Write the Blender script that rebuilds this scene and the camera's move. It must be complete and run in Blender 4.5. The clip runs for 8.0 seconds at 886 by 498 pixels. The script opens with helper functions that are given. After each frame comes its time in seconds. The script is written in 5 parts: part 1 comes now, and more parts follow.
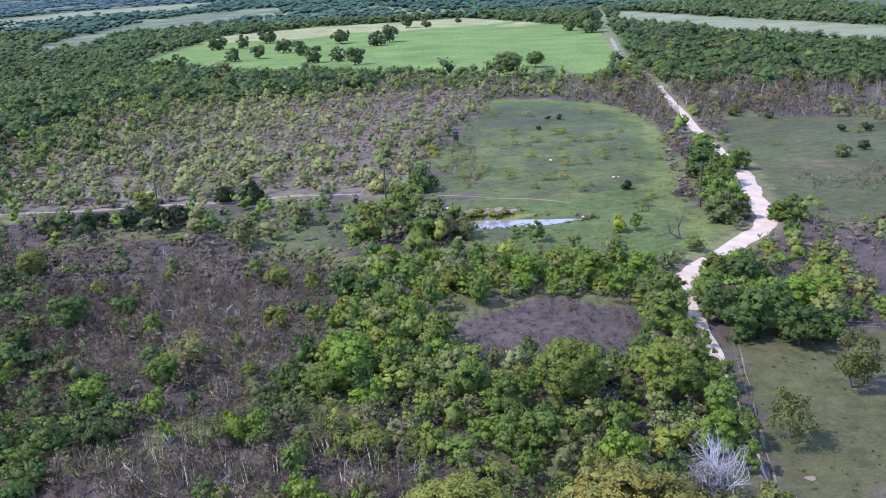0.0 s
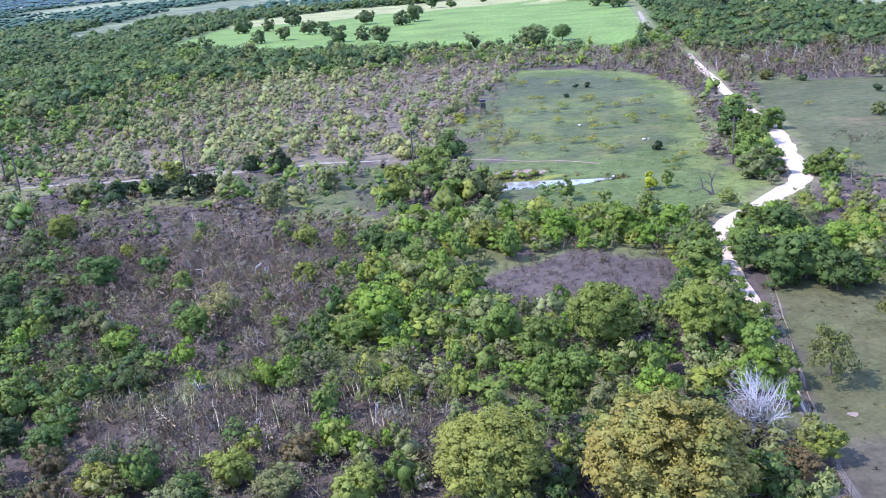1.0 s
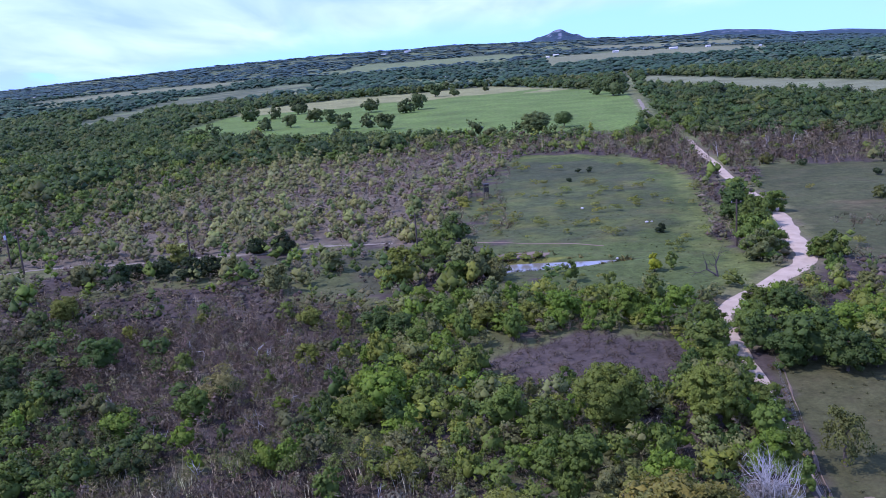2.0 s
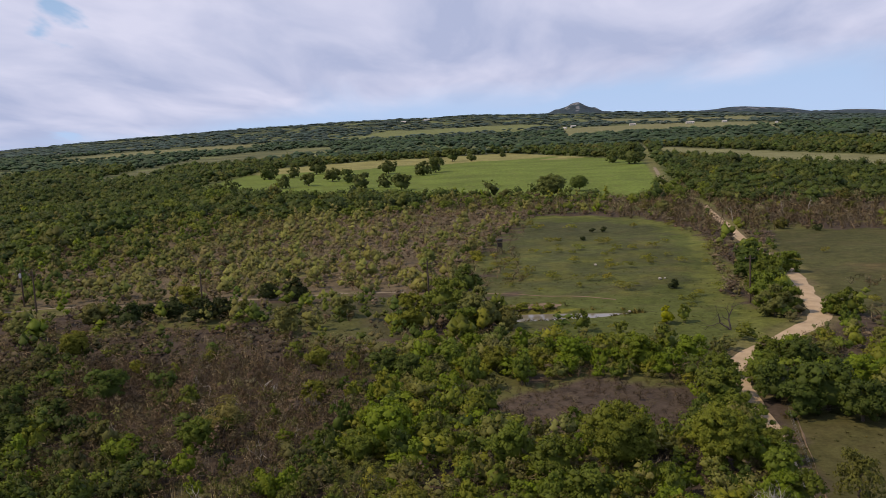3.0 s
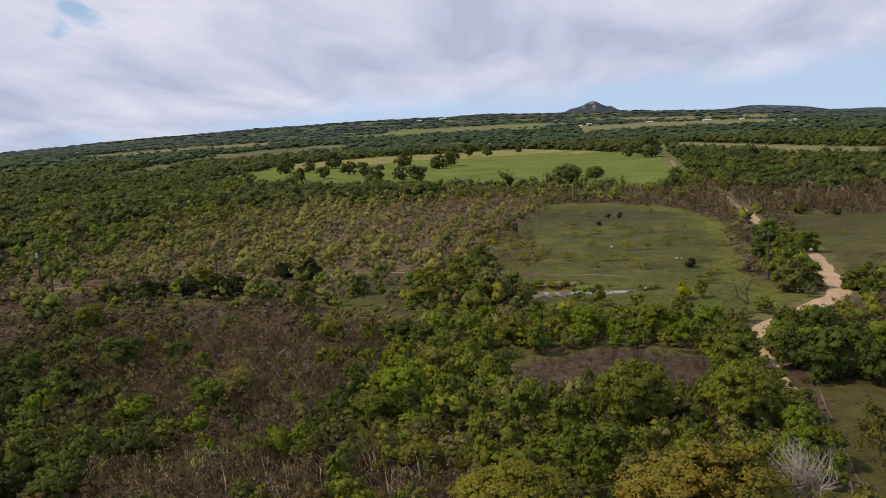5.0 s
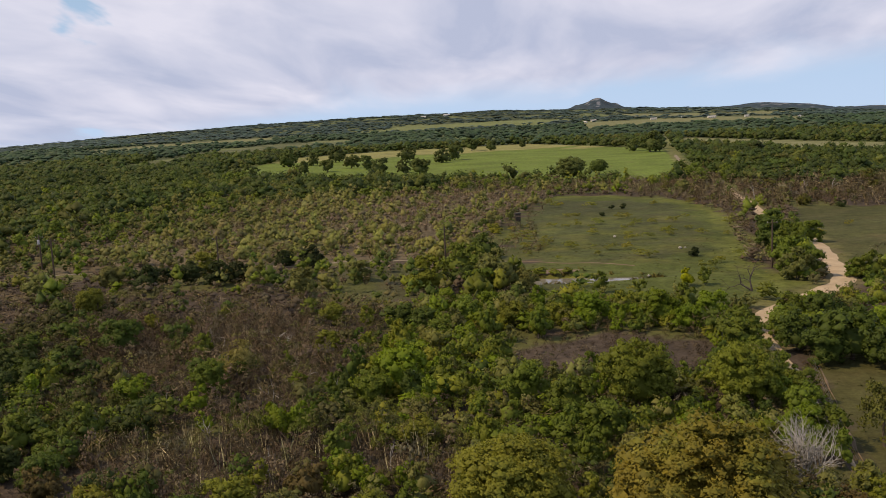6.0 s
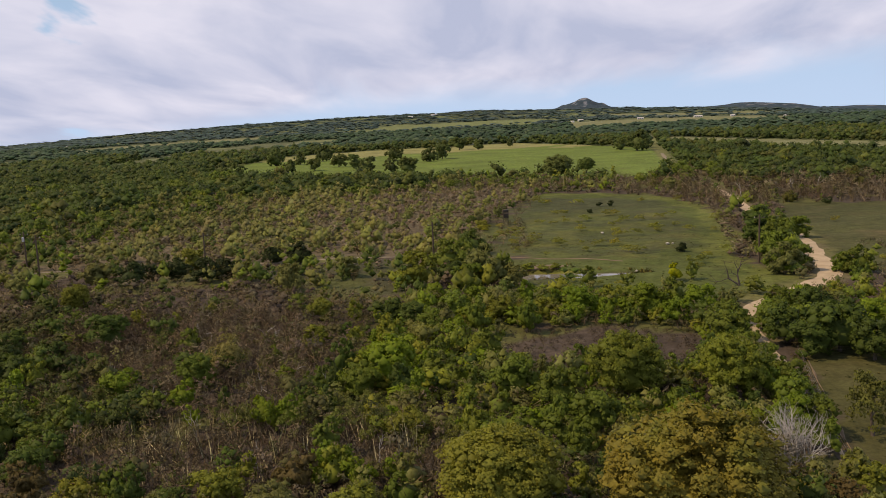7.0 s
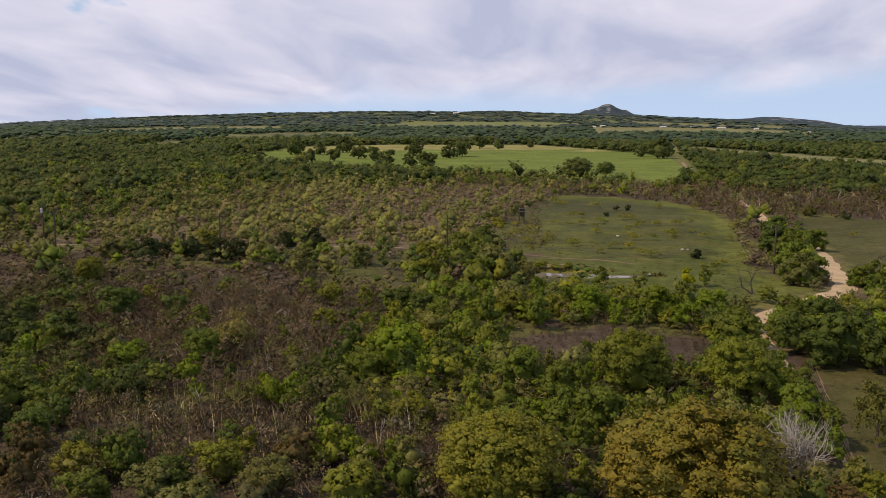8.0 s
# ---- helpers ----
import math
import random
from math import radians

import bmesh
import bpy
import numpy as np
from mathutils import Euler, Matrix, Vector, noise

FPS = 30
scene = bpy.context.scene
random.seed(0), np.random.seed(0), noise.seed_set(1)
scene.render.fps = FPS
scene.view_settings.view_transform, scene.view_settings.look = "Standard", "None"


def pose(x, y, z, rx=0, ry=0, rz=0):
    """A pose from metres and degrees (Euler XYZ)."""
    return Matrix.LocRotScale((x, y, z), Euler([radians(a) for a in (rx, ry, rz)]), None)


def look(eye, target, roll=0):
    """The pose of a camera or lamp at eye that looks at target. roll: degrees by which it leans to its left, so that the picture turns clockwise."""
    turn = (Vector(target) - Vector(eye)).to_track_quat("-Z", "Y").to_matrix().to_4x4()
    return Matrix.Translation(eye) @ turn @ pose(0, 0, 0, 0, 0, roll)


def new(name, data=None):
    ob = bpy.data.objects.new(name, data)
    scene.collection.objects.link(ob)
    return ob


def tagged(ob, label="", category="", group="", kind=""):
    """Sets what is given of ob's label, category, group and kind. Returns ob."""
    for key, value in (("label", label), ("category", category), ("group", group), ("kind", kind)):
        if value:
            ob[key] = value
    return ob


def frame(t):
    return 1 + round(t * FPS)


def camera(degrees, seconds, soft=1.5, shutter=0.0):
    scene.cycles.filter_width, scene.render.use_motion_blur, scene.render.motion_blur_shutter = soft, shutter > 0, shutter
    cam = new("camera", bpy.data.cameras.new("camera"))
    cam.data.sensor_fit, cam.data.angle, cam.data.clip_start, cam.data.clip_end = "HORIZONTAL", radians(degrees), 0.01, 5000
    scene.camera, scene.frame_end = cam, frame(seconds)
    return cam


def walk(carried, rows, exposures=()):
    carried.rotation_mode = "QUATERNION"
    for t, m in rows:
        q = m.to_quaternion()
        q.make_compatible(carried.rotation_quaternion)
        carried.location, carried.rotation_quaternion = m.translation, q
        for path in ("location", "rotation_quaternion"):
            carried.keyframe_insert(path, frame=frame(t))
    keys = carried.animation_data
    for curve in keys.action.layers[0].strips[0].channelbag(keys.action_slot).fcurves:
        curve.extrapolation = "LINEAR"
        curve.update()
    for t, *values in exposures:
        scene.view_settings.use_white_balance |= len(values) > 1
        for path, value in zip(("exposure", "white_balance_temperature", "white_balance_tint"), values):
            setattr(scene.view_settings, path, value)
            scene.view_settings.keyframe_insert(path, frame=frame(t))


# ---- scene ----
cam = camera(53.0, 8.0, 0.7)
PATH = [
    (0, (0.06, 0.48, 45.45), (-1.41, 95.86, 15.46), -2.75),
    (0.5, (0.11, 0.58, 44.83), (-2.78, 95.35, 13.06), -2.60),
    (0.7, (-0.09, 0.61, 44.13), (-3.51, 95.15, 11.72), -3.16),
    (0.8, (-0.39, 0.30, 40.63), (-4.37, 94.76, 8.06), -3.01),
    (0.9, (-0.37, 0.28, 40.63), (-4.77, 94.89, 8.53), -3.50),
    (1, (-0.25, 0.35, 40.84), (-5.01, 95.22, 9.57), -4.25),
    (1.2, (-0.40, 0.52, 40.52), (-5.24, 95.88, 10.79), -4.18),
    (1.5, (-0.27, 0.85, 40.52), (-5.31, 96.88, 13.09), -4.40),
    (2, (-0.37, 0.67, 40.16), (-4.94, 98.11, 18.14), -4.23),
    (2.2, (-0.25, 0.49, 39.88), (-4.56, 98.41, 20.02), -3.53),
    (3.3, (-0.13, 0.01, 35.60), (-7.26, 98.76, 21.59), -1.94),
    (3.5, (-0.19, 0.08, 35.49), (-7.13, 98.82, 21.23), -0.75),
    (4, (-0.17, -0.06, 34.83), (-7.95, 98.66, 20.87), -3.24),
    (5.5, (-0.13, 0.34, 30.74), (-7.64, 98.99, 16.18), -2.64),
    (6, (0.02, 0.53, 30.09), (-7.96, 99.12, 15.39), -2.60),
    (6.5, (-0.07, 0.69, 29.86), (-6.73, 99.32, 14.75), -0.87),
    (7, (-0.14, 0.72, 29.27), (-6.72, 99.41, 14.51), -2.61),
    (7.5, (-0.05, 0.64, 28.65), (-7.45, 99.29, 14.00), -2.10),
    (8, (0.12, 0.55, 28.22), (-8.15, 99.09, 13.32), 0.40),
]
EXPOSURES = [(0, 0.45, 5680, 25), (0.5, 0.63, 5780, 28), (1.0, 0.94, 5500, 27), (1.5, 0.83, 5440, 31), (2.0, -0.2, 5400, 39), (2.2, -0.42, 5850, 37), (3.3, -0.92, 10900, 16), (4.2, -0.92, 10900, 16), (5.3, -0.79, 11500, 16), (8, -0.77, 11800, 19)]
walk(cam, [(t, look(eye, target, roll)) for t, eye, target, roll in PATH], EXPOSURES)

# ---------------------------------------------------------------- sky and sun
SUN_TO = Vector((-0.78, -0.08, 1.0)).normalized()
world = bpy.data.worlds.new("sky")
scene.world = world
world.use_nodes = True
wn, wl = world.node_tree.nodes, world.node_tree.links


def wnode(kind, **values):
    n = wn.new(kind)
    for key, v in values.items():
        n.inputs[key].default_value = v
    return n


sky = wn.new("ShaderNodeTexSky")
sky.sky_type, sky.sun_disc = "NISHITA", False
sky.sun_elevation = math.asin(SUN_TO.z)
sky.sun_rotation = math.atan2(SUN_TO.x, SUN_TO.y)
sky.air_density, sky.dust_density, sky.ozone_density = 1.0, 0.2, 3.0
geo = wn.new("ShaderNodeTexCoord")
sep = wn.new("ShaderNodeSeparateXYZ")
wl.new(geo.outputs["Generated"], sep.inputs[0])
lift = wn.new("ShaderNodeMath")
lift.operation, lift.inputs[1].default_value = "ADD", 0.17
wl.new(sep.outputs["Z"], lift.inputs[0])
floor_z = wn.new("ShaderNodeMath")
floor_z.operation, floor_z.inputs[1].default_value = "MAXIMUM", 0.03
wl.new(lift.outputs[0], floor_z.inputs[0])
over = wn.new("ShaderNodeVectorMath")
over.operation = "DIVIDE"
both = wn.new("ShaderNodeCombineXYZ")
for k in range(3):
    wl.new(floor_z.outputs[0], both.inputs[k])
wl.new(geo.outputs["Generated"], over.inputs[0])
wl.new(both.outputs[0], over.inputs[1])
stretch = wn.new("ShaderNodeMapping")
stretch.inputs["Scale"].default_value = (1.05, 0.42, 0.0)
stretch.inputs["Rotation"].default_value = (0, 0, radians(-28))
stretch.inputs["Location"].default_value = (2.3, 0.55, 0)
wl.new(over.outputs[0], stretch.inputs[0])
cirrus = wnode("ShaderNodeTexNoise", Scale=1.0, Detail=6.0, Roughness=0.52, Distortion=0.5)
wl.new(stretch.outputs[0], cirrus.inputs["Vector"])


def wmath(kind, a, b):
    n = wn.new("ShaderNodeMath")
    n.operation = kind
    for k, v in enumerate((a, b)):
        if isinstance(v, (int, float)):
            n.inputs[k].default_value = v
        else:
            wl.new(v, n.inputs[k])
    return n.outputs[0]


# a bank of high cloud with its edge lower toward the west
edge = wmath("SUBTRACT", sep.outputs["Z"], wmath("ADD", 0.012, wmath("MULTIPLY", sep.outputs["X"], wmath("SUBTRACT", 0.06, wmath("MULTIPLY", sep.outputs["X"], 0.12)))))
bank_of_cloud = wmath("ADD", wmath("MULTIPLY", edge, 17.0), wmath("MULTIPLY", wmath("SUBTRACT", cirrus.outputs["Fac"], 0.44), 1.7))
# a gap in the cloud
gap = wn.new("ShaderNodeVectorMath")
gap.operation, gap.inputs[1].default_value = "DISTANCE", (-0.436, 0.891, 0.128)
wl.new(geo.outputs["Generated"], gap.inputs[0])
bank_of_cloud = wmath("SUBTRACT", bank_of_cloud, wmath("MAXIMUM", wmath("MULTIPLY", wmath("SUBTRACT", 0.090, wmath("ADD", gap.outputs["Value"], wmath("MULTIPLY", wmath("SUBTRACT", cirrus.outputs["Fac"], 0.5), 0.34))), 48.0), 0.0))
veil = wn.new("ShaderNodeValToRGB")
veil.color_ramp.interpolation = "EASE"
veil.color_ramp.elements[0].position, veil.color_ramp.elements[1].position = 0.0, 0.85
wl.new(bank_of_cloud, veil.inputs[0])
# thin air near the horizon
low = wn.new("ShaderNodeMapRange")
low.inputs["From Min"].default_value, low.inputs["From Max"].default_value = 0.0, 0.42
low.inputs["To Min"].default_value, low.inputs["To Max"].default_value = 0.85, 0.0
wl.new(sep.outputs["Z"], low.inputs["Value"])
hazed = wn.new("ShaderNodeMixRGB")
hazed.inputs[2].default_value = (2.75, 7.1, 16.3, 1)
wl.new(low.outputs[0], hazed.inputs[0])
wl.new(sky.outputs[0], hazed.inputs[1])
clouded = wn.new("ShaderNodeMixRGB")
rise = wn.new("ShaderNodeMapRange")
rise.inputs["From Min"].default_value, rise.inputs["From Max"].default_value = 0.0, 0.03
rise.inputs["To Min"].default_value, rise.inputs["To Max"].default_value = 0.86, 0.93
wl.new(sep.outputs["Z"], rise.inputs["Value"])
amount = wn.new("ShaderNodeMath")
amount.operation = "MULTIPLY"
wl.new(veil.outputs[0], amount.inputs[0])
wl.new(rise.outputs[0], amount.inputs[1])
# overhead, out of view, the cloud thins to half, set for fill light
thin = wn.new("ShaderNodeMapRange")
thin.inputs["From Min"].default_value, thin.inputs["From Max"].default_value = 0.28, 0.62
thin.inputs["To Min"].default_value, thin.inputs["To Max"].default_value = 1.0, 0.5
wl.new(sep.outputs["Z"], thin.inputs["Value"])
billow = wnode("ShaderNodeTexNoise", Scale=1.9, Detail=5.0, Roughness=0.5, Distortion=0.4)
wl.new(stretch.outputs[0], billow.inputs["Vector"])
shade_of = wn.new("ShaderNodeValToRGB")
shade_of.color_ramp.elements[0].position, shade_of.color_ramp.elements[1].position = 0.35, 0.66
shade_of.color_ramp.elements[0].color, shade_of.color_ramp.elements[1].color = (0.40, 0.60, 1.14, 1), (0.66, 0.88, 1.46, 1)
wl.new(billow.outputs["Fac"], shade_of.inputs[0])
ten = wn.new("ShaderNodeVectorMath")
ten.operation, ten.inputs["Scale"].default_value = "SCALE", 10.0
wl.new(shade_of.outputs[0], ten.inputs[0])
wl.new(ten.outputs[0], clouded.inputs[2])
wl.new(wmath("MULTIPLY", amount.outputs[0], thin.outputs[0]), clouded.inputs[0])
mist = wn.new("ShaderNodeMapRange")
mist.inputs["From Min"].default_value, mist.inputs["From Max"].default_value = -0.005, 0.075
mist.inputs["To Min"].default_value, mist.inputs["To Max"].default_value = 0.62, 0.0
wl.new(sep.outputs["Z"], mist.inputs["Value"])
paled = wn.new("ShaderNodeMixRGB")
paled.inputs[2].default_value = (4.5, 8.0, 14.6, 1)
wl.new(mist.outputs[0], paled.inputs[0])
wl.new(hazed.outputs[0], paled.inputs[1])
wl.new(paled.outputs[0], clouded.inputs[1])
wl.new(clouded.outputs[0], wn["Background"].inputs[0])
wn["Background"].inputs[1].default_value = 0.152

sun = new("sun", bpy.data.lights.new("sun", "SUN"))
sun.data.energy, sun.data.angle, sun.data.color = 4.0, radians(0.6), (1.0, 0.95, 0.87)
sun.matrix_world = look(tuple(SUN_TO * 100), (0, 0, 0))

# ---------------------------------------------------------------- materials


class Shader:
    """A material and short ways to add nodes to it."""

    def __init__(self, name, rough=0.9, gloss=0.2):
        self.material = bpy.data.materials.new(name)
        self.material.use_nodes = True
        self.nodes, self.links = self.material.node_tree.nodes, self.material.node_tree.links
        self.main = self.nodes["Principled BSDF"]
        self.main.inputs["Roughness"].default_value = rough
        self.main.inputs["Specular IOR Level"].default_value = gloss

    def add(self, kind, **values):
        n = self.nodes.new(kind)
        for key, v in values.items():
            n.inputs[key].default_value = v
        return n

    def place(self):
        return self.add("ShaderNodeTexCoord").outputs["Object"]

    def noise(self, scale, detail=4.0, rough=0.55, at=None):
        n = self.add("ShaderNodeTexNoise", Scale=scale, Detail=detail, Roughness=rough)
        self.links.new(at or self.place(), n.inputs["Vector"])
        return n.outputs["Fac"]

    def span(self, value, low, high, a=0.25, b=0.75):
        n = self.add("ShaderNodeMapRange")
        for key, v in (("From Min", a), ("From Max", b), ("To Min", low), ("To Max", high)):
            n.inputs[key].default_value = v
        self.links.new(value, n.inputs["Value"])
        return n.outputs[0]

    def times(self, colour, value):
        n = self.add("ShaderNodeVectorMath")
        n.operation = "SCALE"
        self.links.new(colour, n.inputs[0])
        self.links.new(value, n.inputs["Scale"])
        return n.outputs[0]

    def mixed(self, fac, a, b):
        n = self.add("ShaderNodeMixRGB")
        for k, v in ((0, fac), (1, a), (2, b)):
            if isinstance(v, tuple):
                n.inputs[k].default_value = (*v, 1)
            elif isinstance(v, float):
                n.inputs[k].default_value = v
            else:
                self.links.new(v, n.inputs[k])
        return n.outputs[0]

    def bump(self, value, strength, distance):
        n = self.add("ShaderNodeBump", Strength=strength, Distance=distance)
        self.links.new(value, n.inputs["Height"])
        self.links.new(n.outputs[0], self.main.inputs["Normal"])

    def colour(self, socket):
        self.links.new(socket, self.main.inputs["Base Color"])
        return self.material


def foliage(name, from_attribute=False, lets_through=0.25):
    """Leaves: each thing's own tint, uneven from leaf to leaf and over the crown."""
    s = Shader(name, 0.65, 0.25)
    if from_attribute:
        a = s.add("ShaderNodeAttribute")
        a.attribute_name = "tint"
        base = a.outputs["Color"]
    else:
        base = s.add("ShaderNodeObjectInfo").outputs["Color"]
    leaf = s.add("ShaderNodeNewGeometry").outputs["Random Per Island"]
    if not from_attribute:
        info = s.add("ShaderNodeObjectInfo")
        some = s.span(s.noise(3.4, 3.0), 0.0, 1.0, 0.42, 0.66)
        share = s.add("ShaderNodeMath")
        share.operation, share.inputs[0].default_value = "SUBTRACT", 1.0
        s.links.new(info.outputs["Alpha"], share.inputs[1])
        both = s.add("ShaderNodeMath")
        both.operation = "MULTIPLY"
        s.links.new(some, both.inputs[0])
        s.links.new(share.outputs[0], both.inputs[1])
        base = s.mixed(both.outputs[0], base, (0.150, 0.190, 0.040))
    base = s.times(base, s.span(leaf, 0.80, 1.20, 0.0, 1.0))
    patchy = s.noise(0.9 if from_attribute else 4.0, 3.0)
    base = s.times(base, s.span(patchy, 0.82, 1.18))
    base = s.mixed(s.span(patchy, 0.0, 0.35, 0.5, 0.75), base, s.times(base, s.span(leaf, 1.0, 1.2, 0.0, 1.0)))
    s.colour(base)
    veilf = s.add("ShaderNodeBsdfTranslucent")
    s.links.new(base, veilf.inputs["Color"])
    mix = s.add("ShaderNodeMixShader", Fac=lets_through)
    s.links.new(s.main.outputs[0], mix.inputs[1])
    s.links.new(veilf.outputs[0], mix.inputs[2])
    s.links.new(mix.outputs[0], s.nodes["Material Output"].inputs["Surface"])
    return s.material


def bark(name, dark, pale):
    s = Shader(name, 0.9, 0.15)
    n = s.noise(3.0, 6.0)
    s.bump(n, 0.5, 0.03)
    return s.colour(s.mixed(s.span(n, 0.0, 1.0, 0.3, 0.7), dark, pale))


def twigs(name):
    s = Shader(name, 0.9, 0.1)
    a = s.add("ShaderNodeAttribute")
    a.attribute_name = "tint"
    leaf = s.add("ShaderNodeNewGeometry").outputs["Random Per Island"]
    return s.colour(s.times(a.outputs["Color"], s.span(leaf, 0.75, 1.25, 0.0, 1.0)))


def ground_cover():
    """Grass, leaf litter and soil, with tufts, stains and fine relief."""
    s = Shader("ground_cover", 0.95, 0.1)
    a = s.add("ShaderNodeAttribute")
    a.attribute_name = "cover"
    base = a.outputs["Color"]
    wide, tufts, fine = s.noise(0.035, 5.0), s.noise(0.45, 5.0, 0.65), s.noise(2.2, 4.0, 0.7)
    base = s.times(base, s.span(wide, 0.72, 1.28))
    base = s.times(base, s.span(tufts, 0.62, 1.38))
    base = s.times(base, s.span(fine, 0.7, 1.3))
    dry = s.mixed(s.span(s.noise(0.11, 5.0, 0.6), 0.0, 0.45, 0.5, 0.72), base, s.mixed(0.5, base, (0.17, 0.13, 0.075)))
    s.bump(tufts, 0.8, 0.35)
    return s.colour(dry)


def gravel():
    s = Shader("white_gravel", 0.9, 0.15)
    stones, worn, wide = s.noise(6.0, 4.0, 0.7), s.noise(0.35, 4.0), s.noise(0.08, 3.0)
    c = s.mixed(s.span(worn, 0.0, 1.0, 0.3, 0.7), (0.41, 0.316, 0.218), (0.55, 0.440, 0.312))
    c = s.mixed(s.span(wide, 0.0, 0.4, 0.45, 0.75), c, (0.38, 0.32, 0.25))
    s.bump(stones, 0.5, 0.04)
    return s.colour(s.times(c, s.span(stones, 0.86, 1.12)))


def dirt(name, a, b, scale=0.6):
    s = Shader(name, 0.95, 0.1)
    n, f = s.noise(scale, 5.0), s.noise(4.0, 4.0, 0.7)
    s.bump(f, 0.5, 0.05)
    return s.colour(s.times(s.mixed(s.span(n, 0.0, 1.0, 0.3, 0.7), a, b), s.span(f, 0.8, 1.2)))


def water():
    s = Shader("pond_water", 0.12, 0.5)
    s.bump(s.noise(1.6, 3.0), 0.15, 0.03)
    return s.colour(s.mixed(s.span(s.noise(0.2), 0.0, 1.0), (0.17, 0.16, 0.125), (0.26, 0.245, 0.20)))


def plain(name, colour, rough=0.8, vary=0.15, metal=0.0):
    s = Shader(name, rough, 0.3)
    s.main.inputs["Metallic"].default_value = metal
    n = s.noise(3.0, 5.0)
    return s.colour(s.mixed(s.span(n, 0.0, 1.0), tuple(c * (1 - vary) for c in colour), tuple(c * (1 + vary) for c in colour)))


LEAVES, LEAVES_MASSED = foliage("leaves", False, 0.34), foliage("leaves_massed", True, 0.34)
TWIGS = twigs("bare_twigs")
BARK, BARK_PALE = bark("grey_brown_bark", (0.07, 0.055, 0.045), (0.2, 0.17, 0.14)), bark("bleached_wood", (0.33, 0.315, 0.29), (0.58, 0.56, 0.52))
BARK_SILVER = bark("silver_weathered_wood", (0.22, 0.205, 0.175), (0.40, 0.375, 0.33))
BARK_DEAD = bark("dead_dark_wood", (0.06, 0.05, 0.05), (0.13, 0.11, 0.10))
GROUND, GRAVEL, WATER = ground_cover(), gravel(), water()
TRACK = dirt("pale_dirt", (0.20, 0.17, 0.125), (0.32, 0.275, 0.21))
DARK_DIRT = dirt("overgrown_dirt", (0.075, 0.065, 0.05), (0.15, 0.125, 0.095))
RED_DIRT = dirt("reddish_bare_dirt", (0.17, 0.125, 0.09), (0.26, 0.20, 0.145), 0.3)
POLE_WOOD, STEEL = plain("weathered_pole_wood", (0.10, 0.075, 0.055), 0.9, 0.3), plain("galvanised_steel", (0.5, 0.5, 0.5), 0.45, 0.1, 0.8)
LIMESTONE = dirt("limestone", (0.42, 0.40, 0.35), (0.60, 0.57, 0.52), 2.0)
RUSTY = plain("rusty_steel", (0.15, 0.115, 0.09), 0.85, 0.3)
GREY_CAN, BLIND_PLY, BLIND_ROOF = plain("grey_enamel", (0.45, 0.46, 0.48), 0.4), plain("dark_stained_plywood", (0.06, 0.05, 0.04), 0.9, 0.3), plain("dark_roof_sheet", (0.06, 0.06, 0.058), 0.7)
HOUSE_WALL, HOUSE_ROOF, HOUSE_GLASS = plain("pale_siding", (0.74, 0.72, 0.68), 0.7, 0.06), plain("pale_roof_sheet", (0.62, 0.61, 0.60), 0.7, 0.12), plain("dark_window_glass", (0.03, 0.035, 0.04), 0.1, 0.1)

# ---------------------------------------------------------------- plan
ROAD = [(24.5, 20), (25.5, 50), (27.2, 70), (27.9, 76), (28.5, 82), (29.2, 87.5), (29.7, 92.6), (30.4, 96.6), (31.1, 100.8), (31.1, 105), (31.3, 109), (31.7, 113), (31.9, 117), (31.7, 120.8),
        (32.5, 124.3), (36.1, 129), (40.8, 134.1), (45.2, 139.4), (50.4, 145.2), (54.6, 150.2), (57.2, 158), (58.7, 167), (60.6, 177), (62.8, 186.6), (64.7, 199), (65.6, 216), (66.8, 238),
        (70.6, 268), (73.8, 300), (79.2, 338), (80, 360), (81, 393), (86.9, 460), (102.6, 569), (123, 713), (147, 873), (180, 1086)]
ROAD_WIDTH = [(70, 0.5), (86, 0.9), (90, 1.3), (96, 1.5), (105, 1.6), (112, 2.1), (117, 2.8), (124, 3.3), (150, 3.7), (192, 3.4), (216, 2.8), (270, 2.9), (340, 2.0)]
MOWN_PATH = [(4, 314), (12.9, 317), (32.6, 313.5), (46, 300), (54.5, 284), (57, 266), (56, 243), (53.5, 222), (51, 204), (46.6, 192), (43.5, 178), (42.5, 164), (43.5, 150), (40, 138)]
TRAIL = [(-180, 168), (-125, 176), (-103, 180), (-98, 182), (-88, 183.3), (-71, 183.7), (-53, 183.7), (-42, 186), (-32, 188), (-19, 187), (1.3, 182), (16, 176), (24, 171.5), (36, 160), (45, 148), (50, 147.5)]
FIELD = [(-184, 523), (-138, 468), (-106, 447), (-38, 416), (1, 401), (37, 383), (69, 371), (86, 466), (108, 646), (74, 754), (16, 890), (-53, 855), (-116, 845), (-186, 777), (-191, 614)]
MEADOW = [(16, 324), (38, 316), (55, 291), (57.5, 249), (51, 206), (44.5, 172), (47, 151), (31, 128), (22, 139), (5, 141), (0, 160), (-3, 185), (-8, 205), (0, 262)]
MEADOW_CORE = [(14, 305), (36, 300), (48, 280), (50, 245), (44, 200), (30, 175), (4, 178), (-2, 205), (4, 262)]
MEADOW_EAST = [(80, 262), (112, 255), (125, 220), (90, 150), (66, 150), (58, 154), (62, 176), (68, 215)]
PASTURE = [(33.5, 103.7), (41, 103.6), (60, 103), (90, 100), (80, 20), (25.5, 20), (27, 66), (29.2, 78), (31.6, 89)]
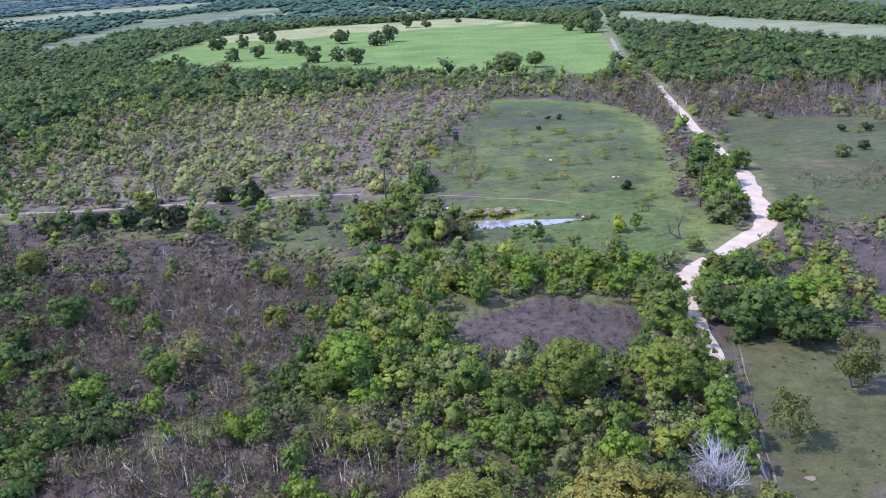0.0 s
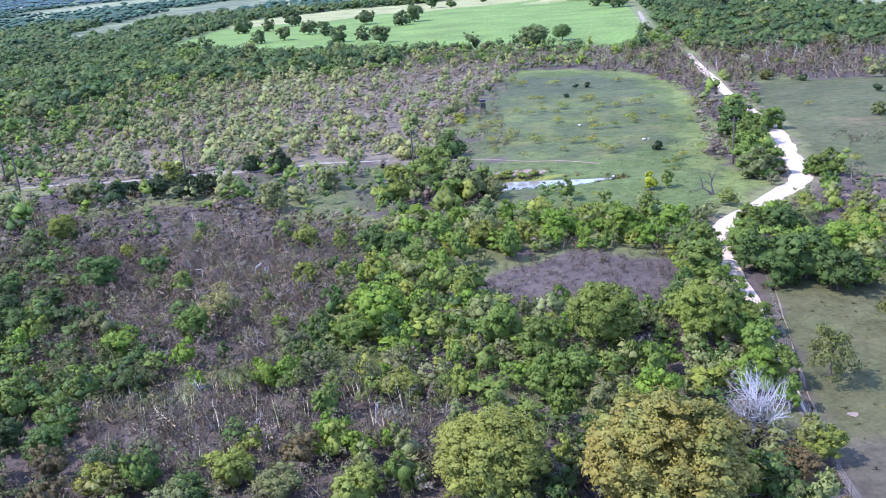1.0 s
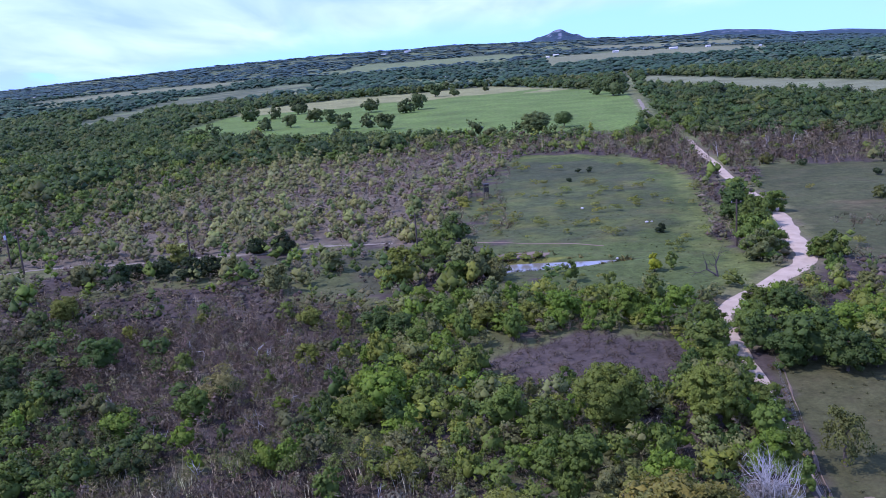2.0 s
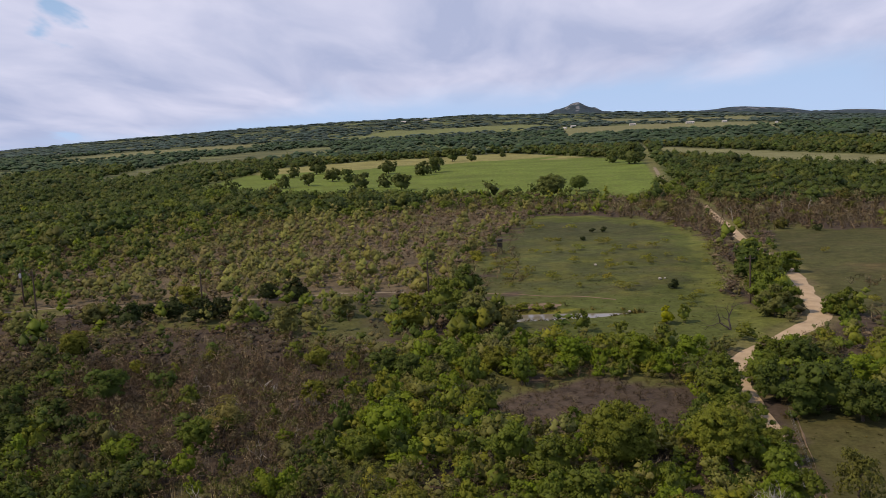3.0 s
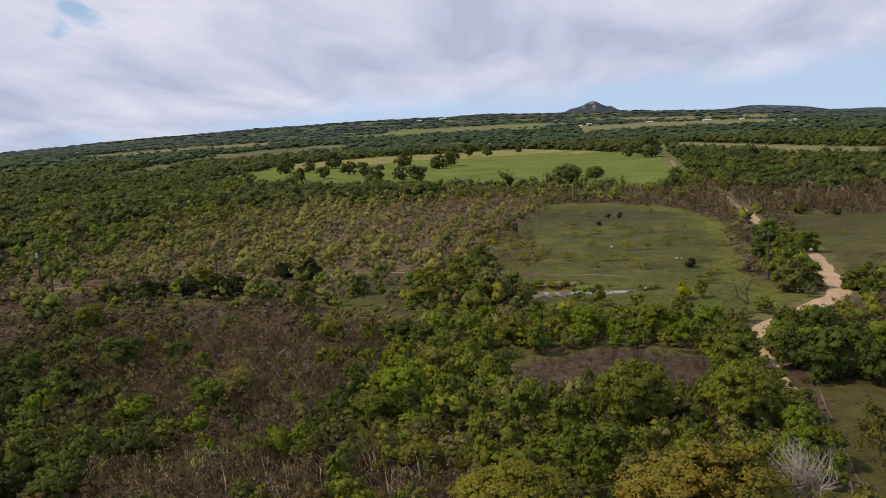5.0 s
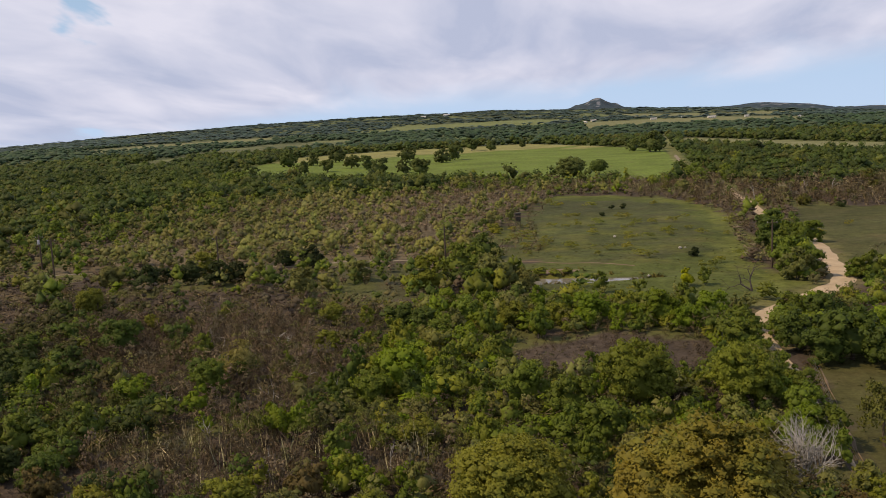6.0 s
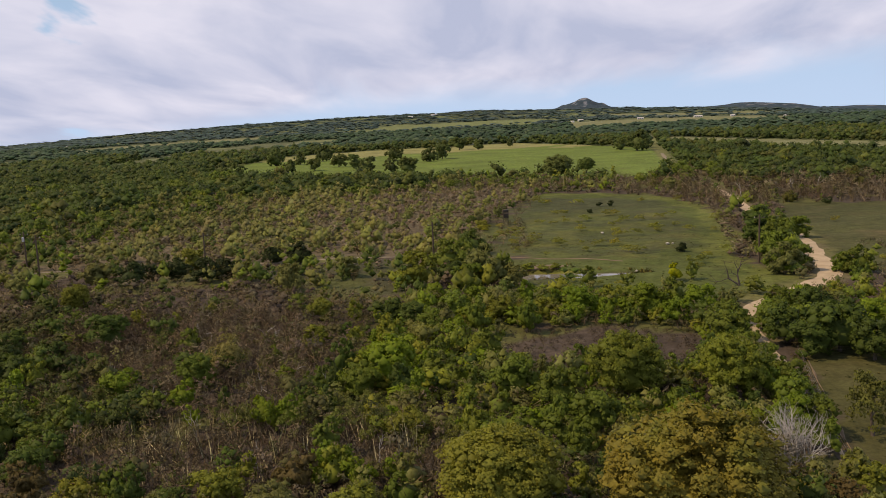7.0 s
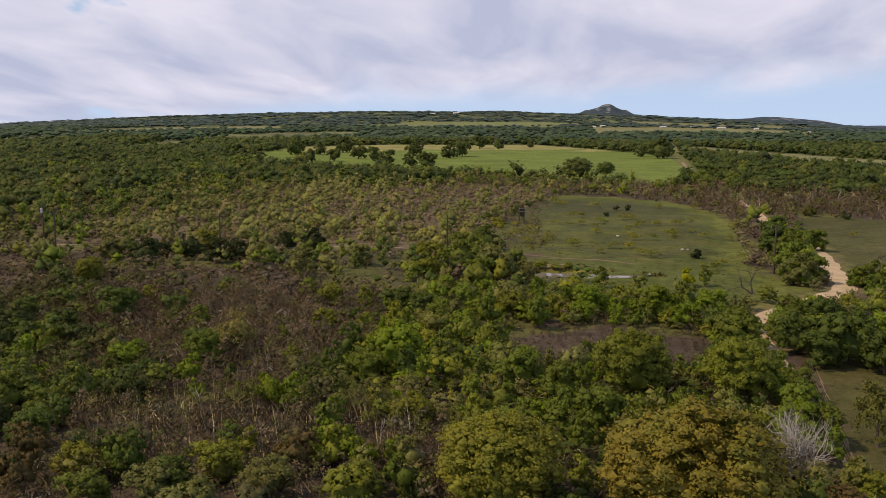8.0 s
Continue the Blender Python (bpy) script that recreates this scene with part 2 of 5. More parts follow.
BROWN = [(-1.1, 111), (5.5, 120), (14.6, 119.6), (22.2, 116), (26.1, 115), (23.4, 103), (18.8, 97), (15.9, 100), (10.2, 100), (8.4, 95), (3.2, 99)]
LAWN_WEST = [(-52, 179), (-30, 183), (-14, 178), (-15, 150), (-28, 143), (-40, 160)]
BRUSH = [(-110, 165), (-70, 155), (-48, 158), (-25, 138), (-17, 128), (-20, 112), (-26, 96), (-34, 84), (-60, 78), (-90, 95)]
SAPLINGS = [(-135, 228), (-136, 275), (-138, 312), (-128, 352), (-79, 336), (-51, 347), (-20, 352), (20, 345), (12, 325), (-2, 262), (-8, 205), (-6, 186), (-60, 186), (-112, 184)]
SAGE = [(-28.6, 86.5), (-19.6, 88), (-12, 87), (-3.5, 85), (-4.5, 75), (-14, 75.5), (-21, 79), (-27, 80)]
GREEN_WEST = [(-50, 84), (-45, 88.6), (-35, 89), (-29.4, 87), (-36, 80), (-44, 77.5)]
BARE = [(-69, 137), (-33, 130), (-20, 110), (-16, 106), (-21, 97), (-23.6, 91), (-21, 85), (-12, 78), (-4, 75), (-4, 67.6), (-12, 69), (-15, 75.7), (-18, 68), (-23, 69.3), (-26, 64), (-34.6, 69), (-40, 72), (-38, 78), (-27.6, 82), (-28, 93), (-37.6, 94.4), (-50, 101), (-58, 112)]
STALKY = [(-37, 69.6), (-39.6, 76.6), (-36.5, 80), (-27, 80.5), (-18, 79.5), (-8.7, 78.5), (-4, 74.6), (-4, 70.4), (-12, 69), (-15, 75.7), (-17, 68.7), (-23, 69.3), (-26, 63.3), (-32, 69)]
FENCE_LINE = [(25.0, 40), (26.4, 63.5), (27.3, 70.8), (28.4, 77.4), (30.9, 88.8), (33.8, 103.4)]
THICKET = [(-18, 130), (-6, 140), (20, 138), (30, 130), (29, 116), (4, 118), (0, 100), (-6, 90), (-24, 82), (-20, 110)]
STRIP_EAST = [(166, 891), (209, 734), (262, 585), (300, 480), (245, 385), (205, 455), (163, 570), (130, 700)]
STRIP_WEST = [(-275, 600), (-290, 830), (-255, 920), (-195, 1110), (-260, 1420), (-365, 1300), (-372, 1092), (-340, 760)]
FAR_EAST = [(120, 1420), (150, 1960), (330, 2060), (580, 2040), (520, 1520), (330, 1500)]
FAR_MIDDLE = [(-280, 1750), (-300, 2300), (-60, 2420), (120, 2420), (100, 2000), (-100, 1900)]
FAR_WEST = [(-700, 1300), (-760, 1600), (-640, 1800), (-430, 1860), (-420, 1480), (-560, 1330)]
FAR_EDGE = [(-640, 1120), (-620, 1210), (-520, 1240), (-540, 1120)]
FAR_HIGH = [(320, 2350), (320, 2800), (860, 2760), (800, 2360)]
POND_AT, POND_SIZE = (11.4, 160.2), (11.2, 2.75)
FAR_FIELDS = [STRIP_EAST, STRIP_WEST, FAR_EAST, FAR_MIDDLE, FAR_WEST, FAR_EDGE, FAR_HIGH]
FRONT = [(-40, 78), (-14, 80), (-2, 84), (3, 78), (-2, 66), (-6, 40), (-40, 40)]
rng = np.random.default_rng(7)


def inside(poly, x, y):
    """Which of the points lie within a polygon of the plan."""
    x, y = np.asarray(x, float), np.asarray(y, float)
    hit = np.zeros(x.shape, bool)
    for (ax, ay), (bx, by) in zip(poly, poly[1:] + poly[:1]):
        if ay != by:
            hit ^= ((ay > y) != (by > y)) & (x < (bx - ax) * (y - ay) / (by - ay) + ax)
    return hit


def away(line, x, y):
    """How far the points lie from a line of the plan."""
    x, y = np.asarray(x, float), np.asarray(y, float)
    best = np.full(x.shape, 1e9)
    for (ax, ay), (bx, by) in zip(line, line[1:]):
        dx, dy = bx - ax, by - ay
        k = np.clip(((x - ax) * dx + (y - ay) * dy) / (dx * dx + dy * dy), 0, 1)
        best = np.minimum(best, np.hypot(x - ax - k * dx, y - ay - k * dy))
    return best


def waves(x, y, size, seed):
    """A smooth uneven field over the plan, about -1 to 1."""
    r = np.random.default_rng(seed)
    out = 0
    for k in range(7):
        a, p, f = r.uniform(0, 2 * np.pi), r.uniform(0, 2 * np.pi), r.uniform(0.6, 1.9) / size
        out = out + np.sin((x * np.cos(a) + y * np.sin(a)) * f * 2 * np.pi + p)
    return out / 3.2


def ease(v):
    v = np.clip(v, 0, 1)
    return v * v * (3 - 2 * v)


def pond_depth(x, y):
    a = np.arctan2((y - POND_AT[1]) / POND_SIZE[1], (x - POND_AT[0]) / POND_SIZE[0])
    rim = 1 + 0.13 * np.sin(3 * a + 1) + 0.09 * np.sin(5 * a)
    d = np.hypot((x - POND_AT[0]) / POND_SIZE[0], (y - POND_AT[1]) / POND_SIZE[1]) / rim
    return ease((1.5 - d) / 1.0)


def height(x, y):
    """The lie of the land: nearly flat, with low rises toward the horizon."""
    x, y = np.asarray(x, float), np.asarray(y, float)
    r, turn = np.hypot(x, y), np.degrees(np.arctan2(x, y))
    rise = 44 - 73 * np.clip((turn + 4) / 26, -1.3, 1.3) ** 2
    z = ease((r - 1200) / 3600) * (rise + 4 * waves(x, y, 900, 3))
    z = z + 0.18 * waves(x, y, 23, 5) * ease((r - 20) / 50)
    near_road = ease((away(ROAD, x, y) - 2.5) / 4)
    z = np.where(r < 1200, z * near_road, z)
    return z - 0.75 * pond_depth(x, y)


C = {"litter": (0.078, 0.062, 0.060), "brown": (0.088, 0.070, 0.068), "grass": (0.131, 0.155, 0.050), "meadow": (0.068, 0.083, 0.039),
     "meadow_dark": (0.062, 0.074, 0.040), "mown": (0.078, 0.103, 0.036), "field": (0.124, 0.187, 0.050), "field_dry": (0.284, 0.265, 0.139), "pasture": (0.070, 0.071, 0.034),
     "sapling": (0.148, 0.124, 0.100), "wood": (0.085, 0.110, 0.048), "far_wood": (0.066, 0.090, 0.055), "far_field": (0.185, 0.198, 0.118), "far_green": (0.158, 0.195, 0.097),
     "meadow_east": (0.070, 0.078, 0.037), "red": (0.158, 0.105, 0.071), "yellow": (0.263, 0.250, 0.050)}


def cover(x, y):
    """The colour of what lies on the ground at points of the plan."""
    n = len(x)
    jx, jy = x + 2.5 * waves(x, y, 14, 11), y + 4 * waves(x, y, 17, 12)
    r = np.hypot(x, y)
    out = np.tile(np.array(C["wood"]), (n, 1))

    def lay(where, name, share=1.0):
        w = (np.asarray(where, float) * np.asarray(share))[:, None]
        out[:] = out * (1 - w) + np.array(C[name]) * w

    lay(y < 330, "litter")
    lay((waves(x, y, 60, 21) > 0.35) & (y < 330), "grass", 0.6)
    lay(inside(SAPLINGS, jx, jy), "sapling")
    lay(inside(SAPLINGS, jx, jy) & (waves(x, y, 40, 22) > 0.3), "grass", 0.55)
    lay(inside(BRUSH, jx, jy) | inside(BARE, jx, jy), "litter")
    lay(inside(THICKET, jx, jy), "grass", 0.6)
    lay(inside(LAWN_WEST, jx, jy), "meadow", 0.6)
    lay(inside(BROWN, jx, jy), "brown")
    lay(inside(MEADOW, x + np.where(x < 14, 2.4, 0.4) * (jx - x), y + np.where(x < 14, 1.6, 0.4) * (jy - y)), "mown", np.where(x < 10, 0.7, 1.0))
    core, near_end = inside(MEADOW_CORE, jx, jy), ease((270 - y) / 16)
    lay(core, "meadow")
    lay(core, "meadow_dark", ease(0.5 + 0.6 * (waves(x, y, 50, 23) + (y - 255) / 50)))
    lay(core, "mown", 0.4 * near_end * ease(waves(x, y, 17, 25) / 0.7))
    lay(core, "grass", 0.3 * near_end * ease(waves(x, y, 12, 26) / 0.7))
    lay(core, "yellow", 0.12 * near_end * ease(waves(x, y, 15, 29) / 0.7))
    lay(away(MOWN_PATH, jx, 0.5 * (y + jy)) < 2.6, "grass", 0.8)
    lay(inside(MEADOW_EAST, jx, jy), "meadow_east")
    lay(inside(MEADOW_EAST, jx, jy), "red", 0.4 * ease(1.3 - np.hypot((jx - 85) / 8, (jy - 197) / 7)))
    lay(inside(FIELD, x, y), "field")
    lay(inside(FIELD, x, y) & (y > 735 + 0.25 * x + 25 * waves(x, y, 80, 24)), "field_dry", 0.75)
    lay(inside(PASTURE, x, y), "pasture")
    lay(inside(PASTURE, x, y) & (waves(x, y, 30, 28) + (72 - y) / 20 + (x - 36) / 20 > 0.2), "litter", 0.6)
    lay((y < 70) & ~inside(PASTURE, x, y), "litter")
    # beyond 760 m the ground colours lean blue, haze put into them
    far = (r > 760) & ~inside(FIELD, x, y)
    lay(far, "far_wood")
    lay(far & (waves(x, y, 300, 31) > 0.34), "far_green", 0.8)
    for k, poly in enumerate(FAR_FIELDS):
        lay(inside(poly, x, y), "far_field" if k != 3 else "far_green", 1.0 if k != 1 else 0.45 + 0.4 * np.clip(waves(x, y, 60, 34), -1, 1))
    lay((away(ROAD, x, y) < 3.6) & (r < 1200) & (y > 108), "field_dry", 0.3)
    lay((away(ROAD, x, y) < 1.2) & (y < 108), "litter", 0.5)
    lay(pond_depth(x, y) > 0.12, "meadow")
    lay((np.hypot((x - 6) / 7, (y - 163.6) / 1.6) + 0.35 * waves(x, y, 5, 27) < 1), "yellow", 0.4)
    return out * np.array([1.0, 1.0, 0.85])


# ---------------------------------------------------------------- mesh helpers


def mesh_of(name, verts, faces, material, tint=None, smooth=False, attribute="tint", normals=None):
    """A mesh from arrays of places and of faces that all have as many corners; normals: one for each place, for leaves that shade as a rounded mass."""
    verts, faces = np.asarray(verts, np.float32), np.asarray(faces, np.int32)
    me = bpy.data.meshes.new(name)
    me.vertices.add(len(verts))
    me.vertices.foreach_set("co", verts.ravel())
    me.loops.add(faces.size)
    me.loops.foreach_set("vertex_index", faces.ravel())
    me.polygons.add(len(faces))
    me.polygons.foreach_set("loop_start", np.arange(0, faces.size, faces.shape[1], dtype=np.int32))
    if tint is not None:
        layer = me.attributes.new(attribute, "FLOAT_COLOR", "POINT")
        layer.data.foreach_set("color", np.c_[tint, np.ones(len(tint))].astype(np.float32).ravel())
    me.update(calc_edges=True)
    me.polygons.foreach_set("use_smooth", np.full(len(faces), smooth))
    if normals is not None:
        me.attributes.new("custom_normal", "FLOAT_VECTOR", "POINT").data.foreach_set("vector", np.asarray(normals, np.float32).ravel())
    me.materials.append(material)
    return me


def part(name, bm, material, parent, label=""):
    """Links a bmesh as one mesh object under a thing or a part."""
    me = bpy.data.meshes.new(name)
    bm.to_mesh(me)
    bm.free()
    me.materials.append(material)
    ob = new(name, me)
    ob.parent = parent
    return tagged(ob, label=label)


def under(name, me, parent, label=""):
    ob = new(name, me)
    ob.parent = parent
    return tagged(ob, label=label)


def box(x, y, z, sx, sy, sz, bevel=0.0):
    bm = bmesh.new()
    bmesh.ops.create_cube(bm, size=1, matrix=Matrix.LocRotScale((x, y, z), None, (sx, sy, sz)))
    if bevel:
        bmesh.ops.bevel(bm, geom=bm.edges[:], offset=bevel, segments=1, affect="EDGES")
    return bm


def rod(a, b, ra, rb, sides=8):
    """A tapered round bar from a to b."""
    bm = bmesh.new()
    a, b = Vector(a), Vector(b)
    turn = (b - a).to_track_quat("Z", "Y").to_matrix().to_4x4()
    bmesh.ops.create_cone(bm, cap_ends=True, segments=sides, radius1=ra, radius2=rb, depth=(b - a).length, matrix=Matrix.Translation((a + b) / 2) @ turn)
    return bm


def ribbon(line, width, lift_by, step, ragged, seed):
    """A strip of ground along a line of the plan: rows of five points with ragged edges."""
    pts = np.array(line, float)
    # corner cutting
    for _ in range(3):
        pts = np.concatenate([[pts[0]], np.stack([0.75 * pts[:-1] + 0.25 * pts[1:], 0.25 * pts[:-1] + 0.75 * pts[1:]], 1).reshape(-1, 2), [pts[-1]]])
    gone = np.r_[0, np.cumsum(np.hypot(*np.diff(pts, axis=0).T))]
    s = np.concatenate([np.arange(0, min(gone[-1], 420), step), np.arange(min(gone[-1], 420), gone[-1], step * 8)])
    cx, cy = np.interp(s, gone, pts[:, 0]), np.interp(s, gone, pts[:, 1])
    dx, dy = np.gradient(cx), np.gradient(cy)
    size = np.hypot(dx, dy)
    nx, ny = dy / size, -dx / size
    r = np.random.default_rng(seed)
    if width is None:
        width = np.interp(cy, *np.array(ROAD_WIDTH).T)
        ragged = ragged * np.clip(width / 3.4, 0.3, 1)
    half = width / 2 + ragged * waves(s, 0 * s, 9, seed), width / 2 + ragged * waves(s, 0 * s, 8, seed + 1)
    across = np.stack([-half[0], -0.5 * half[0], 0 * s, 0.5 * half[1], half[1]], 1) + r.normal(0, 1, (len(s), 5)) * np.reshape(ragged * 0.12 + 0 * s, (-1, 1))
    x, y = cx[:, None] + across * nx[:, None], cy[:, None] + across * ny[:, None]
    z = height(x.ravel(), y.ravel()).reshape(x.shape) + lift_by + np.array([-0.06, 0, 0.03, 0, -0.06])
    verts = np.stack([x, y, z], -1).reshape(-1, 3)
    i = (np.arange(len(s) - 1)[:, None] * 5 + np.arange(4)).ravel()
    return verts, np.stack([i, i + 1, i + 6, i + 5], 1)


# ---------------------------------------------------------------- ground, road, pond
gx = np.concatenate([-np.geomspace(5200, 420, 22), np.arange(-400, -110, 8.0), np.arange(-110, 110, 2.0), np.arange(110, 400, 8.0), np.geomspace(420, 5200, 22)])
gy = np.concatenate([np.linspace(-600, 20, 10), np.arange(30, 150, 2.0), np.arange(150, 170, 1.0), np.arange(170, 340, 2.0), np.arange(340, 1300, 9.0), np.geomspace(1310, 5000, 46)])
X, Y = (a.ravel() for a in np.meshgrid(gx, gy))
i = (np.arange(len(gy) - 1)[:, None] * len(gx) + np.arange(len(gx) - 1)).ravel()
ground_faces = np.stack([i, i + 1, i + 1 + len(gx), i + len(gx)], 1)
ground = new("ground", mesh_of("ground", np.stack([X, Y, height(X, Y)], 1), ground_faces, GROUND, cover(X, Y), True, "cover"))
tagged(ground, "uneven ground of grass, brown leaf litter and far woodland", "ground", kind="structure")

road = new("road", mesh_of("road", *ribbon(ROAD[2:30], None, 0.10, 1.5, 0.35, 41), GRAVEL, None, True))
tagged(road, "winding white caliche gravel road with ragged edges", "road", kind="structure")
overgrown = new("overgrown_lane", mesh_of("overgrown_lane", *ribbon(ROAD[:4], 0.8, 0.08, 1.5, 0.3, 49), DARK_DIRT, None, True))
tagged(overgrown, "dark overgrown end of the lane beneath the trees", "lane", kind="structure")
lane = new("field_lane", mesh_of("field_lane", *ribbon(ROAD[30:34], 2.2, 0.10, 3.0, 0.4, 45), TRACK, None, True))
tagged(lane, "straight pale dirt lane beside the far field", "lane", kind="structure")
path = new("meadow_path", mesh_of("meadow_path", *ribbon(TRAIL[9:13], 0.42, 0.08, 1.5, 0.12, 47), RED_DIRT, None, True))
tagged(path, "faint pale wheel track across the meadow", "track", kind="structure")
trail = new("dirt_track", mesh_of("dirt_track", *ribbon(TRAIL[:10], 1.15, 0.10, 1.5, 0.3, 43), TRACK, None, True))
tagged(trail, "narrow pale dirt track crossing the brush", "track", kind="structure")


fence_path = new("fence_path", mesh_of("fence_path", *ribbon([(x + 0.75, y) for x, y in FENCE_LINE[1:]], 0.2, 0.06, 1.0, 0.14, 53), RED_DIRT, None, True))
tagged(fence_path, "thin pale trodden path beside the wire fence", "path", kind="structure")


def flat_patch(cx, cy, ax, ay, z, rings, seed, follow=False):
    """A flat patch with an uneven rim."""
    a = np.linspace(0, 2 * np.pi, 72, endpoint=False)
    rim = 1 + 0.1 * np.sin(3 * a + seed) + 0.07 * np.sin(7 * a + 2 * seed) + 0.04 * np.sin(13 * a)
    k = np.linspace(0, 1, rings + 1)[1:]
    x = np.r_[cx, (cx + ax * k[:, None] * rim * np.cos(a)).ravel()]
    y = np.r_[cy, (cy + ay * k[:, None] * rim * np.sin(a)).ravel()]
    zz = (height(x, y) if follow else 0 * x) + z
    n = len(a)
    j = np.arange(n)
    tri = np.stack([0 * j, 1 + j, 1 + (j + 1) % n], 1)
    quads = [np.stack([1 + r * n + j, 1 + (r + 1) * n + j, 1 + (r + 1) * n + (j + 1) % n, 1 + r * n + (j + 1) % n], 1) for r in range(rings - 1)]
    tris = [tri] + [np.concatenate([q[:, [0, 1, 2]], q[:, [0, 2, 3]]]) for q in quads]
    return np.stack([x, y, zz], 1), np.concatenate(tris)


pond = new("water", mesh_of("water", *flat_patch(*POND_AT, POND_SIZE[0] * 1.5, POND_SIZE[1] * 1.5, -0.33, 3, 2), WATER))
tagged(pond, "small shallow stock pond reflecting the pale sky", "pond", kind="structure")
lick = new("bare_patch", mesh_of("bare_patch", *flat_patch(31.2, 71.0, 0.5, 0.4, 0.05, 3, 6, True), RED_DIRT))
tagged(lick, "small pale bare patch in the pasture", "bare patch", kind="structure")
bank = new("dirt_bank", mesh_of("dirt_bank", *flat_patch(6.0, 167.8, 6.4, 3.0, 0.06, 5, 4, True), RED_DIRT))
tagged(bank, "bare reddish dirt bank beside the pond", "bank", kind="structure")

# ---------------------------------------------------------------- plants: shapes


def unit(v):
    return v / np.maximum(np.linalg.norm(v, axis=-1, keepdims=True), 1e-9)


def ball(subdivisions):
    """The corners and three-cornered faces of a rough ball: eight-sided, or twenty-sided."""
    if not subdivisions:
        return (np.array([(1, 0, 0), (-1, 0, 0), (0, 1, 0), (0, -1, 0), (0, 0, 1), (0, 0, -1)], float),
                np.array([(0, 2, 4), (2, 1, 4), (1, 3, 4), (3, 0, 4), (2, 0, 5), (1, 2, 5), (3, 1, 5), (0, 3, 5)]))
    bm = bmesh.new()
    bmesh.ops.create_icosphere(bm, subdivisions=subdivisions, radius=1.0)
    bm.verts.ensure_lookup_table()
    out = np.array([tuple(v.co) for v in bm.verts]), np.array([[v.index for v in f.verts] for f in bm.faces])
    bm.free()
    return out


EIGHT, TWENTY = ball(0), ball(1)


def leafy(r, centres, radii, heart, cards, size, lump=TWENTY, core=0.78, flat=0.82, loose=0.6):
    """Foliage over round puffs: a rough lump in each puff and small three-cornered leaf sprays over it, shaded as rounded masses round the heart."""
    base, sides = lump
    n, m = len(centres), len(base)
    squash = np.array([1, 1, flat])
    a = r.uniform(0, 2 * np.pi, n)
    zero, one = 0 * a, 0 * a + 1
    turn = np.stack([np.stack([np.cos(a), -np.sin(a), zero], 1), np.stack([np.sin(a), np.cos(a), zero], 1), np.stack([zero, zero, one], 1)], 1)
    way = np.einsum("nij,mj->nmi", turn, base)
    lv = centres[:, None] + way * (core * radii[:, None, None]) * squash * r.uniform(0.74, 1.14, (n, m, 1))
    ln = unit(0.62 * way + 0.45 * unit(lv - heart) + np.array([0, 0, 0.12]))
    lf = (sides[None] + (np.arange(n) * m)[:, None, None]).reshape(-1, 3)
    k = n * cards
    d = unit(r.normal(size=(k, 3)))
    d[:, 2] = np.where(d[:, 2] < -0.3, -d[:, 2], d[:, 2])
    at = np.repeat(centres, cards, 0) + d * np.repeat(radii, cards)[:, None] * squash * r.uniform(0.80, 1.16, (k, 1))
    soft = unit(0.62 * d + 0.45 * unit(at - heart) + np.array([0, 0, 0.12]) + 0.16 * r.normal(size=(k, 3)))
    facing = unit(soft + loose * r.normal(size=(k, 3)))
    facing *= np.sign((facing * soft).sum(1, keepdims=True) + 1e-9)
    side = unit(np.cross(facing, r.normal(size=(k, 3))))
    up = np.cross(facing, side)
    s, b = size * r.uniform(0.6, 1.4, (k, 1)), r.uniform(0.6, 1.0, (k, 1))
    cv = np.stack([at + s * (math.cos(t) * side + math.sin(t) * b * up) for t in (0.3, 2.3, 4.4)], 1).reshape(-1, 3)
    cn = np.repeat(soft, 3, 0)
    return join([(lv.reshape(-1, 3), lf, ln.reshape(-1, 3)), (cv, np.arange(3 * k).reshape(-1, 3), cn)])


def lobed(r, lobes, each, wide=0.35, tall=0.31, mid=0.40, low=0.12, small=0.10, large=0.19):
    """Small puffs gathered over the lobes of a broad, uneven crown one metre across."""
    got = []
    while len(got) < lobes:
        p = r.uniform(-1, 1, 3)
        if 0.5 < np.linalg.norm(p) < 1 and p[2] > -0.8 and (all(np.linalg.norm(p - q) > 0.34 for q in got) or r.uniform() < 0.02):
            got.append(p)
    heart = np.array(got) * np.array([wide, wide, tall]) + np.array([0, 0, mid])
    heart[:, 2] = np.maximum(heart[:, 2], low)
    size = r.uniform(small, large, lobes)
    d = unit(r.normal(size=(lobes, each, 3)))
    d[:, :, 2] = np.where(d[:, :, 2] < -0.5, -d[:, :, 2], d[:, :, 2])
    c = (heart[:, None] + d * size[:, None, None] * np.array([0.85, 0.85, 0.72])).reshape(-1, 3)
    return c, np.repeat(size, each) * r.uniform(0.42, 0.66, lobes * each)


def puffs(r, count, shape):
    """Centres and sizes of the puffs that make up a small crown one metre across."""
    p = []
    while len(p) < count:
        q = r.uniform(-1, 1, 3)
        if 0.35 < np.linalg.norm(q) < 1:
            p.append(q)
    p = np.array(p)
    if shape == "tall":
        c = p * np.array([0.27, 0.27, 0.52]) + np.array([0, 0, 0.66])
    else:
        c = p * np.array([0.36, 0.36, 0.30]) + np.array([0, 0, 0.36])
        c[:, 2] = np.maximum(c[:, 2], 0.13)
    few = (14 / count) ** 0.28
    return c, r.uniform(0.11, 0.19, count) * few


